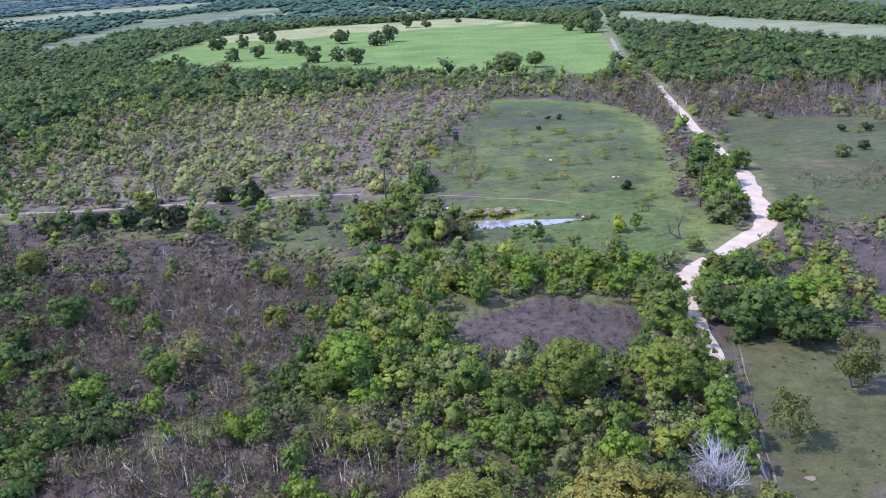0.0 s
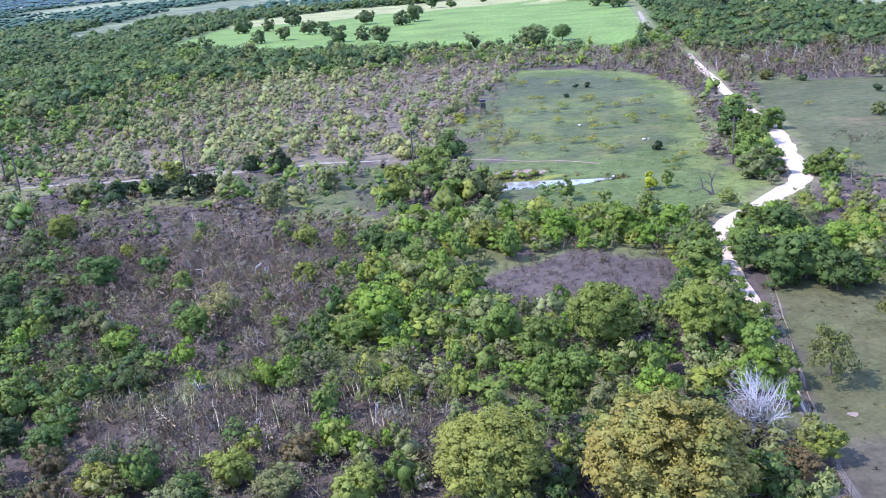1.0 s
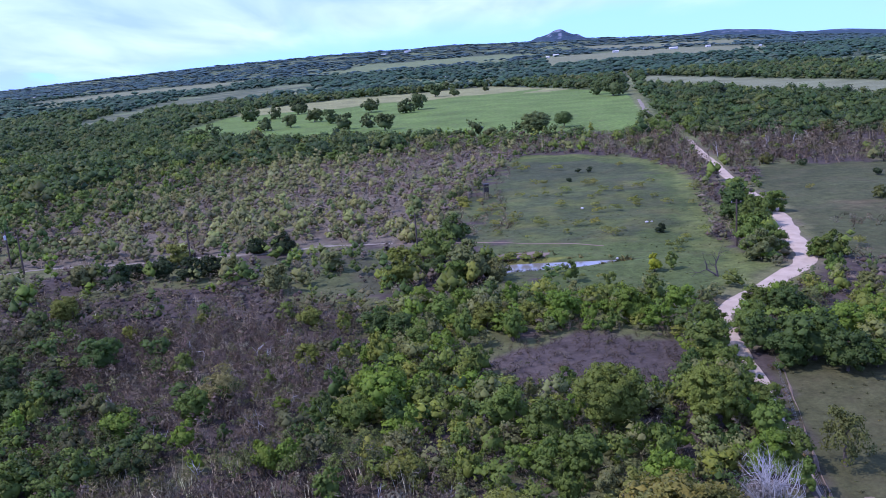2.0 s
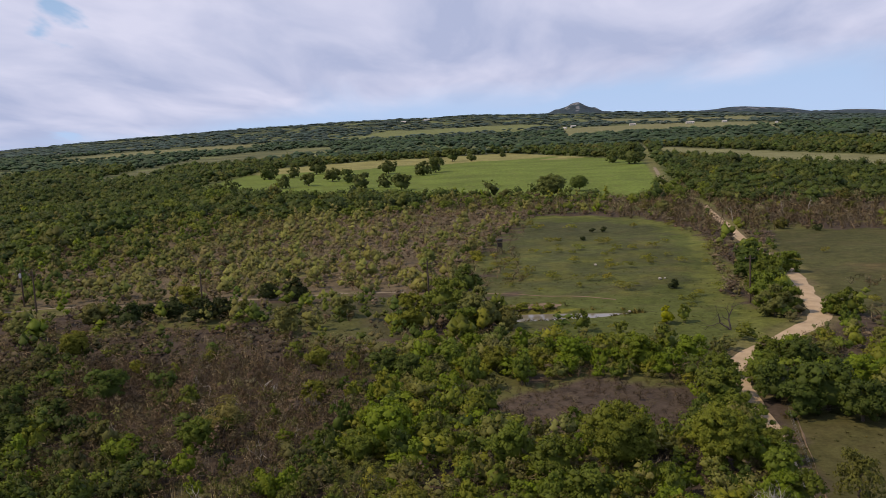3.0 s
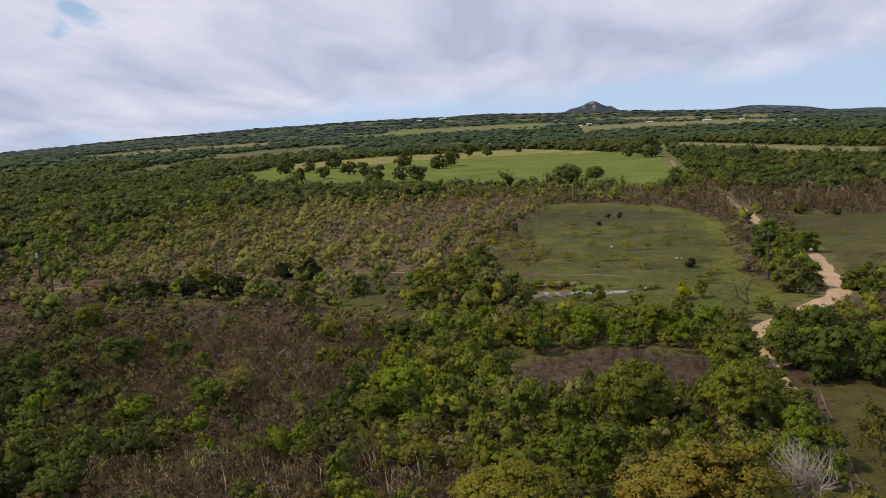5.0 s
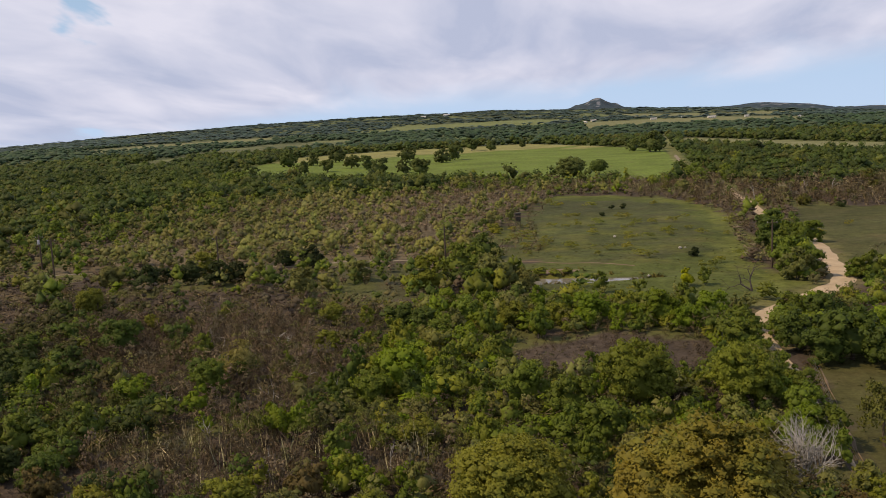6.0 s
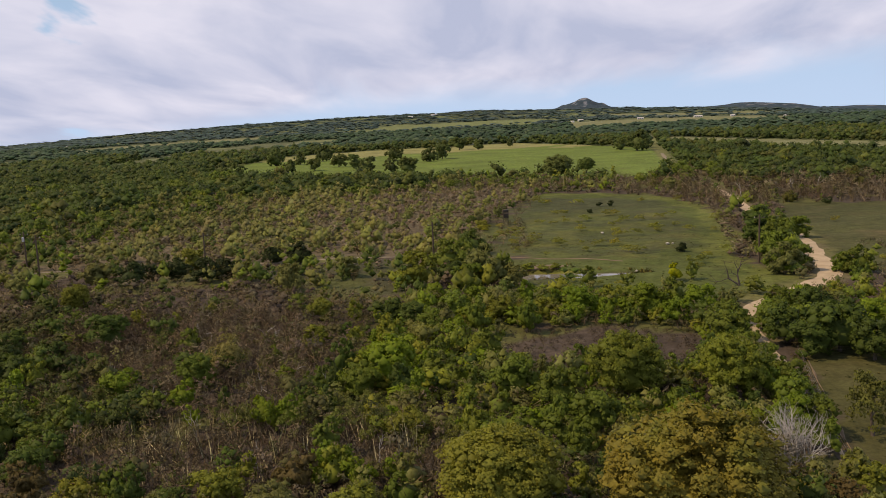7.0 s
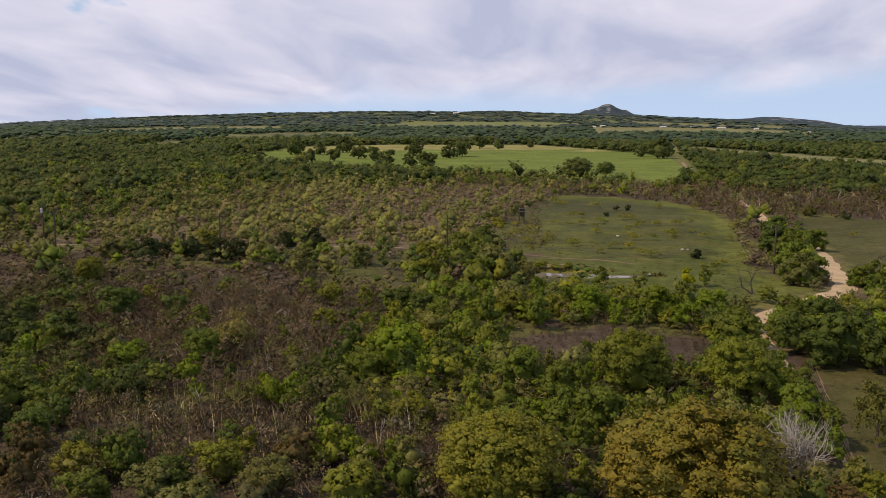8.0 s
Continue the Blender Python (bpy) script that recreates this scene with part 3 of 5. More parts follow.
def branch_tubes(r, start, way, length, radius, levels, spread, sides=5, split=(2, 4), bend=0.25, rise=0.12):
    """Tapered, forking limbs as verts and four-cornered faces."""
    verts, faces, work = [], [], [(np.array(start, float), np.array(way, float), length, radius, levels)]
    while work:
        p, d, l, rad, lev = work.pop()
        d = d / np.linalg.norm(d)
        rings, base = 4, len(verts)
        pts = [p]
        for k in range(rings - 1):
            d = d + r.normal(0, bend * 0.4, 3)
            d = d / np.linalg.norm(d)
            pts.append(pts[-1] + d * l / (rings - 1))
        a = np.linspace(0, 2 * np.pi, sides, endpoint=False)
        ref = np.array([0.31, 0.17, 0.93]) if abs(d[2]) < 0.8 else np.array([0.9, 0.2, 0.1])
        u = np.cross(d, ref)
        u /= np.linalg.norm(u)
        v = np.cross(d, u)
        for k, q in enumerate(pts):
            rk = rad * (1 - 0.5 * k / (rings - 1)) if lev else rad * (1 - 0.85 * k / (rings - 1))
            verts.extend(q + rk * (np.cos(t) * u + np.sin(t) * v) for t in a)
        for k in range(rings - 1):
            for j in range(sides):
                faces.append((base + k * sides + j, base + k * sides + (j + 1) % sides, base + (k + 1) * sides + (j + 1) % sides, base + (k + 1) * sides + j))
        if lev:
            for n in range(r.integers(split[0], split[1] + 1)):
                w = d + r.normal(0, spread, 3) + np.array([0, 0, rise])
                work.append((pts[-1], w, l * r.uniform(0.6, 0.9), rad * 0.5 * r.uniform(0.75, 1.0), lev - 1))
            w = d + r.normal(0, spread * 1.3, 3) + np.array([0, 0, rise - 0.12])
            work.append((pts[2], w, l * r.uniform(0.45, 0.7), rad * 0.42, lev - 1))
    return np.array(verts), np.array(faces)


def join(pieces):
    """Joins pieces of arrays: places, faces and, where there are such, normals."""
    faces, n = [], 0
    for p in pieces:
        faces.append(np.asarray(p[1]) + n)
        n += len(p[0])
    out = [np.concatenate([p[0] for p in pieces]), np.concatenate(faces)]
    return (*out, np.concatenate([p[2] for p in pieces])) if len(pieces[0]) > 2 else tuple(out)


def make_tree(shape, seed, lobes, each, cards, leaf, lump=TWENTY, stems=1, trunk=0.035, squat=1.0, small=0.10, large=0.19, core=0.78):
    """A trunk mesh and a crown mesh for a tree one metre across."""
    r = np.random.default_rng(seed)
    if shape == "airy":
        c, rad = lobed(r, lobes, each, 0.36, 0.30 * squat, 0.42 * squat, 0.16, small, large)
        v, f, nrm = leafy(r, c, rad, np.array([0, 0, 0.3]), cards, leaf, lump, 0.34, 0.82, 0.9)
    else:
        lean = r.uniform(0.88, 1.12)
        c, rad = lobed(r, lobes, each, 0.35, 0.31 * lean * squat, 0.40 * squat, 0.12, small, large)
        heart = np.array([0, 0, 0.30 * squat])
        inner = leafy(r, np.array([(0, 0, 0.36), (0.13, 0.06, 0.38), (-0.1, 0.09, 0.32), (0.02, -0.13, 0.34)]) * np.array([1, 1, squat]), np.array([0.28, 0.22, 0.22, 0.21]), heart, 1, leaf, TWENTY)
        v, f, nrm = join([leafy(r, c, rad, heart, cards, leaf, lump, core), inner])
    top = {"shrub": 0.25, "full": 0.34, "airy": 0.5}[shape]
    limbs = []
    for k in range(stems):
        lean = r.normal(0, 0.12 if stems == 1 else 0.5, 2)
        limbs.append(branch_tubes(r, (0.02 * k, -0.02 * k, -0.02), (*lean, 1), top * 0.6, trunk / (1 if stems == 1 else 1.6), 1 if stems > 1 else 2, 0.6, 4, (1, 2)))
    return mesh_of("trunk", *join(limbs), BARK, None, True), mesh_of("crown", v, f, LEAVES, None, True, normals=nrm)


SHAPES = {
    "full": [make_tree("full", 130 + k, 17, 7, 20, 0.026, EIGHT, core=0.82) for k in range(7)],
    "oak": [make_tree("full", 150 + k, 74, 8, 22, 0.0140, EIGHT, small=0.06, large=0.125, core=0.68) for k in range(3)],
    "broad_oak": [make_tree("full", 160 + k, 150, 9, 24, 0.0105, EIGHT, squat=0.95, small=0.055, large=0.105, core=0.62) for k in range(2)],
    "light": [make_tree("full", 170 + k, 14, 6, 19, 0.031, EIGHT, core=0.82) for k in range(6)],
    "round": [make_tree("full", 180 + k, 13, 4, 7, 0.036, TWENTY, small=0.13, large=0.21) for k in range(6)],
    "airy": [make_tree("airy", 190 + k, 14, 7, 30, 0.021, EIGHT) for k in range(3)],
    "shrub": [make_tree("shrub", 200 + k, 8, 5, 15, 0.043, TWENTY, 3, 0.03) for k in range(6)],
}


def plant(name, shape, x, y, across, tint, label, category, group, stretch=1.0, base=0.0, greening=0.0):
    """A tree or shrub of its own: an empty at its foot with trunk and crown."""
    if shape == "full" and y > 140:
        shape = "round" if y > 205 else "light"
    trunk, crown = SHAPES[shape][int(rng.integers(len(SHAPES[shape])))]
    ob = new(name)
    ob.empty_display_size = 0.3
    z = float(height(np.array([x]), np.array([y]))[0]) - 0.05 + base
    ob.matrix_basis = pose(x, y, z, 0, 0, float(rng.uniform(0, 360))) @ Matrix.Diagonal((across, across, across * stretch, 1))
    under("trunk", trunk, ob)
    c = under("crown", crown, ob)
    if shape in ("full", "light", "round"):
        c.location.z = -0.11 if shape == "light" else -0.07 if shape == "full" else -0.10
    v = rng.uniform(0.86, 1.14) * rng.uniform(0.95, 1.05, 3)
    c.color = (*(float(a * b * w) for a, b, w in zip(tint, v, (1.0, 1.0, 0.68))), 1 - greening)
    return tagged(ob, label, category, group)


# ---------------------------------------------------------------- trees that stand apart
TINT = {"olive_green": (0.136, 0.142, 0.048), "brown": (0.120, 0.090, 0.048), "meadow_oak": (0.142, 0.206, 0.078), "field_oak": (0.100, 0.138, 0.053), "oak": (0.170, 0.200, 0.043), "bright": (0.148, 0.228, 0.030), "deep": (0.074, 0.122, 0.032), "pale": (0.220, 0.214, 0.104), "mid": (0.132, 0.188, 0.040),
        "yellowish": (0.192, 0.220, 0.046), "olive": (0.170, 0.189, 0.080), "cedar": (0.035, 0.056, 0.021), "dark": (0.050, 0.083, 0.027), "yellow": (0.302, 0.344, 0.020), "orange": (0.232, 0.196, 0.052), "ochre": (0.226, 0.226, 0.050)}

FIELD_OAKS = [(-125, 524.3, 9.6), (-111.1, 534.9, 9.7), (-74.1, 494.8, 11.5), (-102.6, 568.9, 12.5), (-130.8, 660.3, 14.6), (-48.5, 472.5, 11.5), (-60.1, 494.8, 8.9), (-72.9, 625.7, 13.6), (-45.1, 592.5, 12.1), (-39.2, 619, 14.2), (-150.4, 475.4, 10.8), (-142.2, 475.7, 10.7), (-156.3, 618.8, 13.8), (-88.6, 548.5, 11.3), (-33.5, 767.9, 13.7), (-16.7, 756.8, 9.6), (10.8, 807.6, 6.7), (86.6, 643, 10.7), (94.9, 619.9, 17.6), (-140.1, 625.1, 10.6)]
BIG_OAKS = [(-69.5, 138.5, 5.6), (11.7, 86.5, 8.4), (22, 87.1, 7.7)]
ORANGE = [(12.2, 57.3, 14.0), (-0.7, 60.5, 10.8)]
WEST_THICKET = [(-63, 104, 5.0), (-60, 96, 5.2), (-57.5, 89, 4.6), (-54.5, 82, 5.0), (-50.5, 76, 4.8), (-46, 72, 4.4), (-41, 69.5, 4.2), (-58, 108, 4.4), (-66, 112, 4.8), (-45, 66, 4.6), (-30, 64, 3.9), (-25, 61, 4.2)]
FRONT_YELLOW = [(-22.4, 64.3, 4.6), (-13.9, 67.2, 3.5), (-11.2, 60.0, 4.6), (25.7, 64.0, 4.2)]
FRONT_OLIVE = [(-25.3, 58.9, 4.8), (-21.8, 56.1, 4.6), (-17.7, 61.2, 4.4), (9.6, 73.4, 3.0)]
FRONT_BROWN = [(-16.8, 66.0, 3.7), (-36.1, 60.6, 3.8), (22.8, 60.6, 4.4), (-38.9, 66.4, 3.6)]
FRONT_GREEN = [(-30.4, 58.8, 4.1), (-16.0, 75.0, 3.6), (-7.8, 62.2, 3.9), (15.6, 79.4, 3.8), (5.0, 76.4, 4.1), (-43.3, 76.3, 4.2), (-47.3, 77.4, 3.6), (26.3, 72.3, 3.1)]
ROADSIDE = [(27.6, 101, 4.8), (27.3, 94.5, 4.8), (27.9, 89, 4.4), (26.9, 83.5, 4.8), (26.4, 77.5, 4.8), (28.2, 110, 5.2), (29.8, 118.5, 4.6), (26.6, 105, 4.0), (43.8, 129.2, 3.0), (49.8, 135.6, 2.6), (56.4, 143.0, 3.0), (35.6, 118, 4.4), (37.5, 124, 4.8), (33.6, 112, 3.6)]
BRIGHT_NEAR = [(-41.2, 90.4, 5), (-33.4, 87.2, 3.5), (-30.8, 82.6, 2.4), (-54.4, 93.1, 3.3), (-48.3, 85.1, 2.7), (-37.9, 83.4, 2.1), (-23.5, 81.4, 3.5), (-21, 82, 3.2), (-24.8, 95.9, 2.7), (-12.7, 95.3, 7.2), (-9, 86.8, 3.6), (-14.7, 69, 4.3), (-12, 66.7, 3), (-9.3, 68.2, 2.7), (14.6, 72.6, 5.3), (24.3, 76.8, 5.3), (11.2, 65.3, 2.9)]
BRIGHT_FAR = [(-4, 133.6, 4.4), (3.5, 135.4, 3.7), (11.1, 126.8, 5.9), (20.4, 123.4, 6.2), (27.5, 126.5, 5.5), (23.2, 119.3, 4.8), (9.6, 122.6, 4), (14.5, 123.4, 3.7), (-10.4, 137.4, 4.5), (-13.7, 113.2, 3.8), (-6.1, 113, 3.8), (45.8, 111.7, 6), (50.5, 114.6, 5)]
DEEP = [(-54, 114.6, 6.7), (-58.2, 98.8, 4.6), (-11.1, 90.6, 3.8), (-16.7, 123.4, 4.9), (-12.9, 122.1, 4.9), (-6.5, 187, 6.3), (-9.9, 156.7, 5.1), (22.1, 80.2, 3.5), (34.2, 108.7, 6.4), (41.5, 121.1, 5.9), (38.9, 104.4, 8.2), (41.1, 99.9, 6.5), (35.3, 102.8, 5.8), (54.6, 186.9, 9.4), (-74.8, 431.1, 6.1), (-84.2, 422.9, 7.1), (-7.9, 232.2, 3.6)]
MID_NEAR = [(-34.8, 95.2, 4.8), (-47.2, 90, 2.3), (-56.4, 101.4, 3.5), (-48.4, 80, 4.0), (-42.1, 80.4, 3.6), (-21.1, 93.9, 2.6), (-15.5, 91.4, 5.1), (0.4, 89.4, 5.5), (4.9, 85.1, 5.6), (7.7, 77.7, 5.5), (4.8, 78.3, 3.9), (25.5, 86.2, 3.7), (13.7, 81.8, 2.9), (-3.7, 89.5, 3.1), (6.1, 72.2, 3.1), (8.1, 97.5, 3)]
MID_FAR = [(-28.1, 105.1, 2.9), (-40.4, 109.5, 3.5), (-9.9, 168.5, 7.9), (-6.1, 148.5, 5.8), (13.9, 146.4, 2.9), (19, 135.9, 3.8), (32, 151.6, 2.5), (-7.3, 126.8, 5), (-10, 115, 4.6), (-1.7, 105.6, 3.9), (-8, 103.6, 3.2), (-5.6, 92.7, 3.2), (26.6, 106.6, 6.6), (34.1, 115.8, 4.8), (60, 153.3, 5.6), (49.2, 160.7, 6.5), (63.1, 195, 5.9), (44.8, 100.8, 4.4), (57.9, 154.1, 4.3), (-3.8, 366.9, 6.1), (1.9, 365.2, 6.1)]
YELLOWISH = [(-8.9, 77.7, 4.4), (-3, 77.5, 3.8), (-21.6, 69.5, 2.6), (-22.4, 66.9, 2.5), (-27.3, 129.7, 4.4), (-24.6, 111.7, 4.2), (-21.5, 125.1, 3.4), (-19.7, 112.9, 3.1), (-45.1, 132.8, 2.2), (-48, 125.4, 3), (-54, 126.5, 3.1), (-28.4, 99.8, 2), (-63.1, 178.3, 5.6), (-14.9, 152.7, 7.5), (-0.6, 125.5, 5), (6, 125.8, 4.2), (53, 131.7, 3.7), (-4.9, 226.4, 4.4)]
OLIVE = [(-37, 150.9, 6.3), (-29.7, 164.6, 4.9), (-77.6, 163.4, 5.8), (-86.2, 153, 5.7), (-49.2, 164, 4.4), (-2.3, 151.8, 8.4), (1.7, 150.8, 4.4), (8.9, 70.9, 3.1), (25.2, 64.8, 3.5), (-3.5, 68.9, 3.5), (48.2, 154.2, 5.8), (56.6, 130.3, 4.7), (11.3, 369.9, 7.1), (-19.7, 362.5, 9.7), (59.2, 314, 6.1), (-1.1, 253.2, 3.6), (-16.8, 158.5, 2.7)]
CEDARS = [(-70, 160.9, 5.7), (-69.2, 168.9, 4.1), (-62.8, 166.3, 5.2), (-56.2, 163.8, 5.4), (-53.3, 167.6, 4.8), (-43.3, 184, 5.4), (-49, 184.8, 4.4), (-42.2, 226.3, 3), (-110.9, 281.3, 5), (36.1, 181.3, 2.3), (29.8, 271.2, 2.1), (33.1, 270.8, 2.4), (25.3, 255.8, 2.1)]
TAKEN = []
EAST_CEDARS = [(92.3, 257.2, 2.8), (103.1, 233.6, 3.0), (109.0, 232.1, 3.5), (98.2, 210, 3.6)]


def stand(rows, name, shape, tint, label, category, group, stretch=1.0, greening=0.0):
    for x, y, w in rows:
        TAKEN.append((x, y, w))
        s = shape if not isinstance(shape, tuple) else (shape[0] if w > 3.9 else shape[1])
        plant(name, s, x, y, w * (1.28 if 140 < y < 205 else 1.08), TINT[tint], label, category, group, stretch * (1.25 if s == "shrub" else 1.0), 0.0, greening)


stand([(x, y, w * 1.06) for x, y, w in FIELD_OAKS], "oak_tree", "light", "field_oak", "round dark green oak standing in the open grass field", "tree", "oaks in the field", 1.06)
stand([(25.3, 386.8, 14.4), (40.6, 421, 10.2)], "oak_tree", "oak", "meadow_oak", "large round dark green oak standing in the open grass field", "tree", "oaks in the field", 0.92)
stand(BIG_OAKS, "oak_tree", "oak", "oak", "large full-leafed oak with a dense domed crown", "tree", "oaks in the thicket", 1.12)
stand(ORANGE[:1], "oak_tree", "broad_oak", "orange", "broad oak crown in new bronze leaf", "tree", "bronze oaks", 0.87, 0.7)
stand(ORANGE[1:], "oak_tree", "broad_oak", "ochre", "broad oak crown in new yellow-green leaf", "tree", "bronze oaks", 0.92, 0.3)
stand(BRIGHT_NEAR, "green_tree", ("full", "shrub"), "bright", "bright green young tree in fresh spring leaf", "tree", "bright green trees", 1.05)
stand(BRIGHT_FAR, "green_tree", ("full", "shrub"), "bright", "bright green bushy tree at the meadow's edge", "tree", "bright green trees", 1.0)
stand(ROADSIDE, "green_tree", ("full", "shrub"), "mid", "leafy green tree hanging over the gravel road", "tree", "roadside trees", 1.05)
stand(WEST_THICKET[:6], "thicket_tree", ("full", "shrub"), "dark", "dark green tree at the edge of bare brush", "tree", "thicket trees", 1.0)
stand(WEST_THICKET[6:], "thicket_tree", ("full", "shrub"), "deep", "deep dull green tree at the edge of bare brush", "tree", "thicket trees", 1.0)
stand(FRONT_YELLOW, "mesquite", ("full", "shrub"), "yellowish", "yellow-green mesquite with light feathery crown", "tree", "mesquites", 1.0)
stand(FRONT_OLIVE, "hackberry", ("full", "shrub"), "olive", "grey-green tree with a loose rounded crown", "tree", "grey-green trees", 1.0)
stand(FRONT_BROWN, "budding_oak", ("full", "shrub"), "brown", "small oak in reddish brown new leaf", "tree", "reddish budding oaks", 1.0)
stand(FRONT_GREEN, "thicket_tree", ("full", "shrub"), "mid", "medium green leafy tree in the thicket", "tree", "thicket trees", 1.0)
stand([(-33.2, 63.6, 4.3)], "budding_oak", "full", "ochre", "small oak in ochre green new leaf", "tree", "reddish budding oaks", 1.0)
stand([(31.6, 77.0, 5.2), (42.4, 88.4, 6.4), (52.0, 88.0, 5.6)], "hackberry", "airy", "olive_green", "thin-leafed olive green tree standing in the open pasture", "tree", "pasture trees", 1.3)
stand(DEEP, "dark_tree", ("full", "shrub"), "deep", "deep green dense tree among lighter brush", "tree", "deep green trees", 1.0)
stand(MID_NEAR, "thicket_tree", ("full", "shrub"), "mid", "medium green leafy tree in the thicket", "tree", "thicket trees", 1.1)
stand(MID_FAR, "thicket_tree", ("full", "shrub"), "mid", "medium green leafy tree beside brush and grass", "tree", "thicket trees", 1.0)
stand(YELLOWISH, "mesquite", ("full", "shrub"), "yellowish", "yellow-green mesquite with light feathery crown", "tree", "mesquites", 1.0)
stand(OLIVE, "hackberry", ("full", "shrub"), "olive", "grey-green tree with a loose rounded crown", "tree", "grey-green trees", 1.0)
stand([(x, y, w) for x, y, w in CEDARS], "cedar", "full", "cedar", "very dark green compact cedar bush", "cedar", "cedars", 1.0)
stand(EAST_CEDARS, "cedar", "full", "cedar", "very dark green compact cedar bush", "cedar", "cedars", 1.0)
stand([(-32.9, 99.5, 5.8)], "budding_tree", "airy", "pale", "pale cream-green budding tree above bare brush", "tree", "", 1.0)
stand([(29, 151.1, 3), (-3.8, 100, 2)], "yellow_bush", "shrub", "yellow", "vivid yellow-green flowering bush", "bush", "yellow bushes", 1.0)
stand([(2.6, 164.6, 2.6), (4.8, 165.4, 3.0), (7.4, 164.2, 2.4), (9.8, 165.2, 2.8), (0.4, 163.6, 2.2)], "yellow_bush", "shrub", "yellowish", "low yellow-olive bush on the bank of the pond", "bush", "bushes on the bank", 0.42)
HEDGE = [(-19, 356, 6.1), (-9.4, 366, 5.0), (-2.2, 358, 5.4), (3.8, 358, 5.0), (12.4, 363, 6.1), (45.2, 356, 5.0), (55.4, 354, 5.4), (62, 360, 5.8), (-30, 352, 5.8), (-38, 344, 5.4), (-106.8, 384, 7.2), (-93.7, 366, 6.5), (-80.7, 340, 5.8), (-75.4, 348, 6.1), (-73.3, 365, 7.2), (-65.4, 360, 7.2), (-56.5, 343, 5.8), (-51, 336, 5.4), (-47.2, 330, 4.3)]
LONE_GREEN = [(-104.6, 313, 8), (-109.5, 276, 5.5), (-126.7, 276, 7), (-140, 384, 12), (-125.4, 309, 8), (-153.8, 301, 8), (-135, 422, 12), (-133, 436, 11), (-153, 361, 10), (-170, 353, 10), (-200, 384, 11), (-136, 251, 7.5), (-148, 268, 8), (-160, 320, 9), (-142, 330, 9), (-118, 345, 9), (-130, 226, 7), (-112, 236, 6)]
LONE_DARK = [(-50.2, 208, 4.2), (-43.4, 227, 3.4), (-32.7, 198, 2.6), (-76, 216, 3.6), (-62, 246, 3.0), (-90, 232, 4.0), (-28, 236, 3.0), (-70, 286, 4.5)]
stand([(x, y, w * 1.2) for x, y, w in HEDGE], "hedgerow_tree", "full", "mid", "rounded green tree in the row beside the field", "tree", "hedgerow trees", 0.9)
stand(LONE_GREEN, "green_tree", "full", "mid", "medium green tree standing above yellowish saplings", "tree", "trees above the saplings", 0.9)
stand(LONE_DARK, "dark_tree", "full", "deep", "small dark tree among yellowish saplings", "tree", "trees above the saplings", 0.95)
ROAD_TREES = [(55.8, 182, 7.4), (52.6, 174.5, 6.8), (50.6, 167, 6.6), (50.6, 156.8, 5.6), (59.0, 206, 7.4), (57.8, 193, 6.2), (61.8, 216, 5.5), (73, 347, 7.5), (75.4, 358, 8), (73.6, 368, 8), (76.5, 380, 8), (84.5, 352, 7), (86, 366, 8)]
stand(ROAD_TREES, "green_tree", "full", "mid", "leafy green tree close beside the gravel road", "tree", "roadside trees", 1.05)
EAST_BELT = [(84, 264, 4.6), (79.5, 272, 4.0), (96, 292, 5.0), (105, 284, 4.4), (118, 299, 6.0), (132, 290, 5.0), (88, 312, 6.0), (110, 318, 6.6), (141, 312, 6.6), (126, 326, 7.0), (98, 331, 7.0), (90, 202.5, 3.4), (60, 300, 4.4), (63, 318, 5.0), (56, 330, 5.0)]
stand(EAST_BELT, "green_tree", "light", "olive_green", "dull green tree among leafless grey trees", "tree", "trees beyond the meadow", 0.95)
TAKEN = np.array(TAKEN + [(22.4, 67.9, 7.0), (22.0, 63.0, 4.0), (38.0, 144.5, 4.0)])


def twig_bunch(r, count, tall, wide, thick):
    """Blades or bare stems that fan out from the ground, each one thin and three-cornered."""
    foot = r.normal(0, wide * 0.16, (count, 3)) * np.array([1, 1, 0])
    tip = foot + np.stack([r.normal(0, wide * 0.32, count), r.normal(0, wide * 0.32, count), tall * r.uniform(0.45, 1.05, count)], 1)
    side = np.cross(tip - foot, r.normal(size=(count, 3)))
    side *= thick * r.uniform(0.5, 1.3, (count, 1)) / np.linalg.norm(side, axis=1, keepdims=True)
    soft = unit(tip - np.array([0, 0, 0.1 * tall]) + 0.3 * r.normal(size=(count, 3)) * tall)
    return np.stack([foot - side, foot + side, tip], 1).reshape(-1, 3), np.arange(3 * count).reshape(-1, 3), np.repeat(soft, 3, 0)


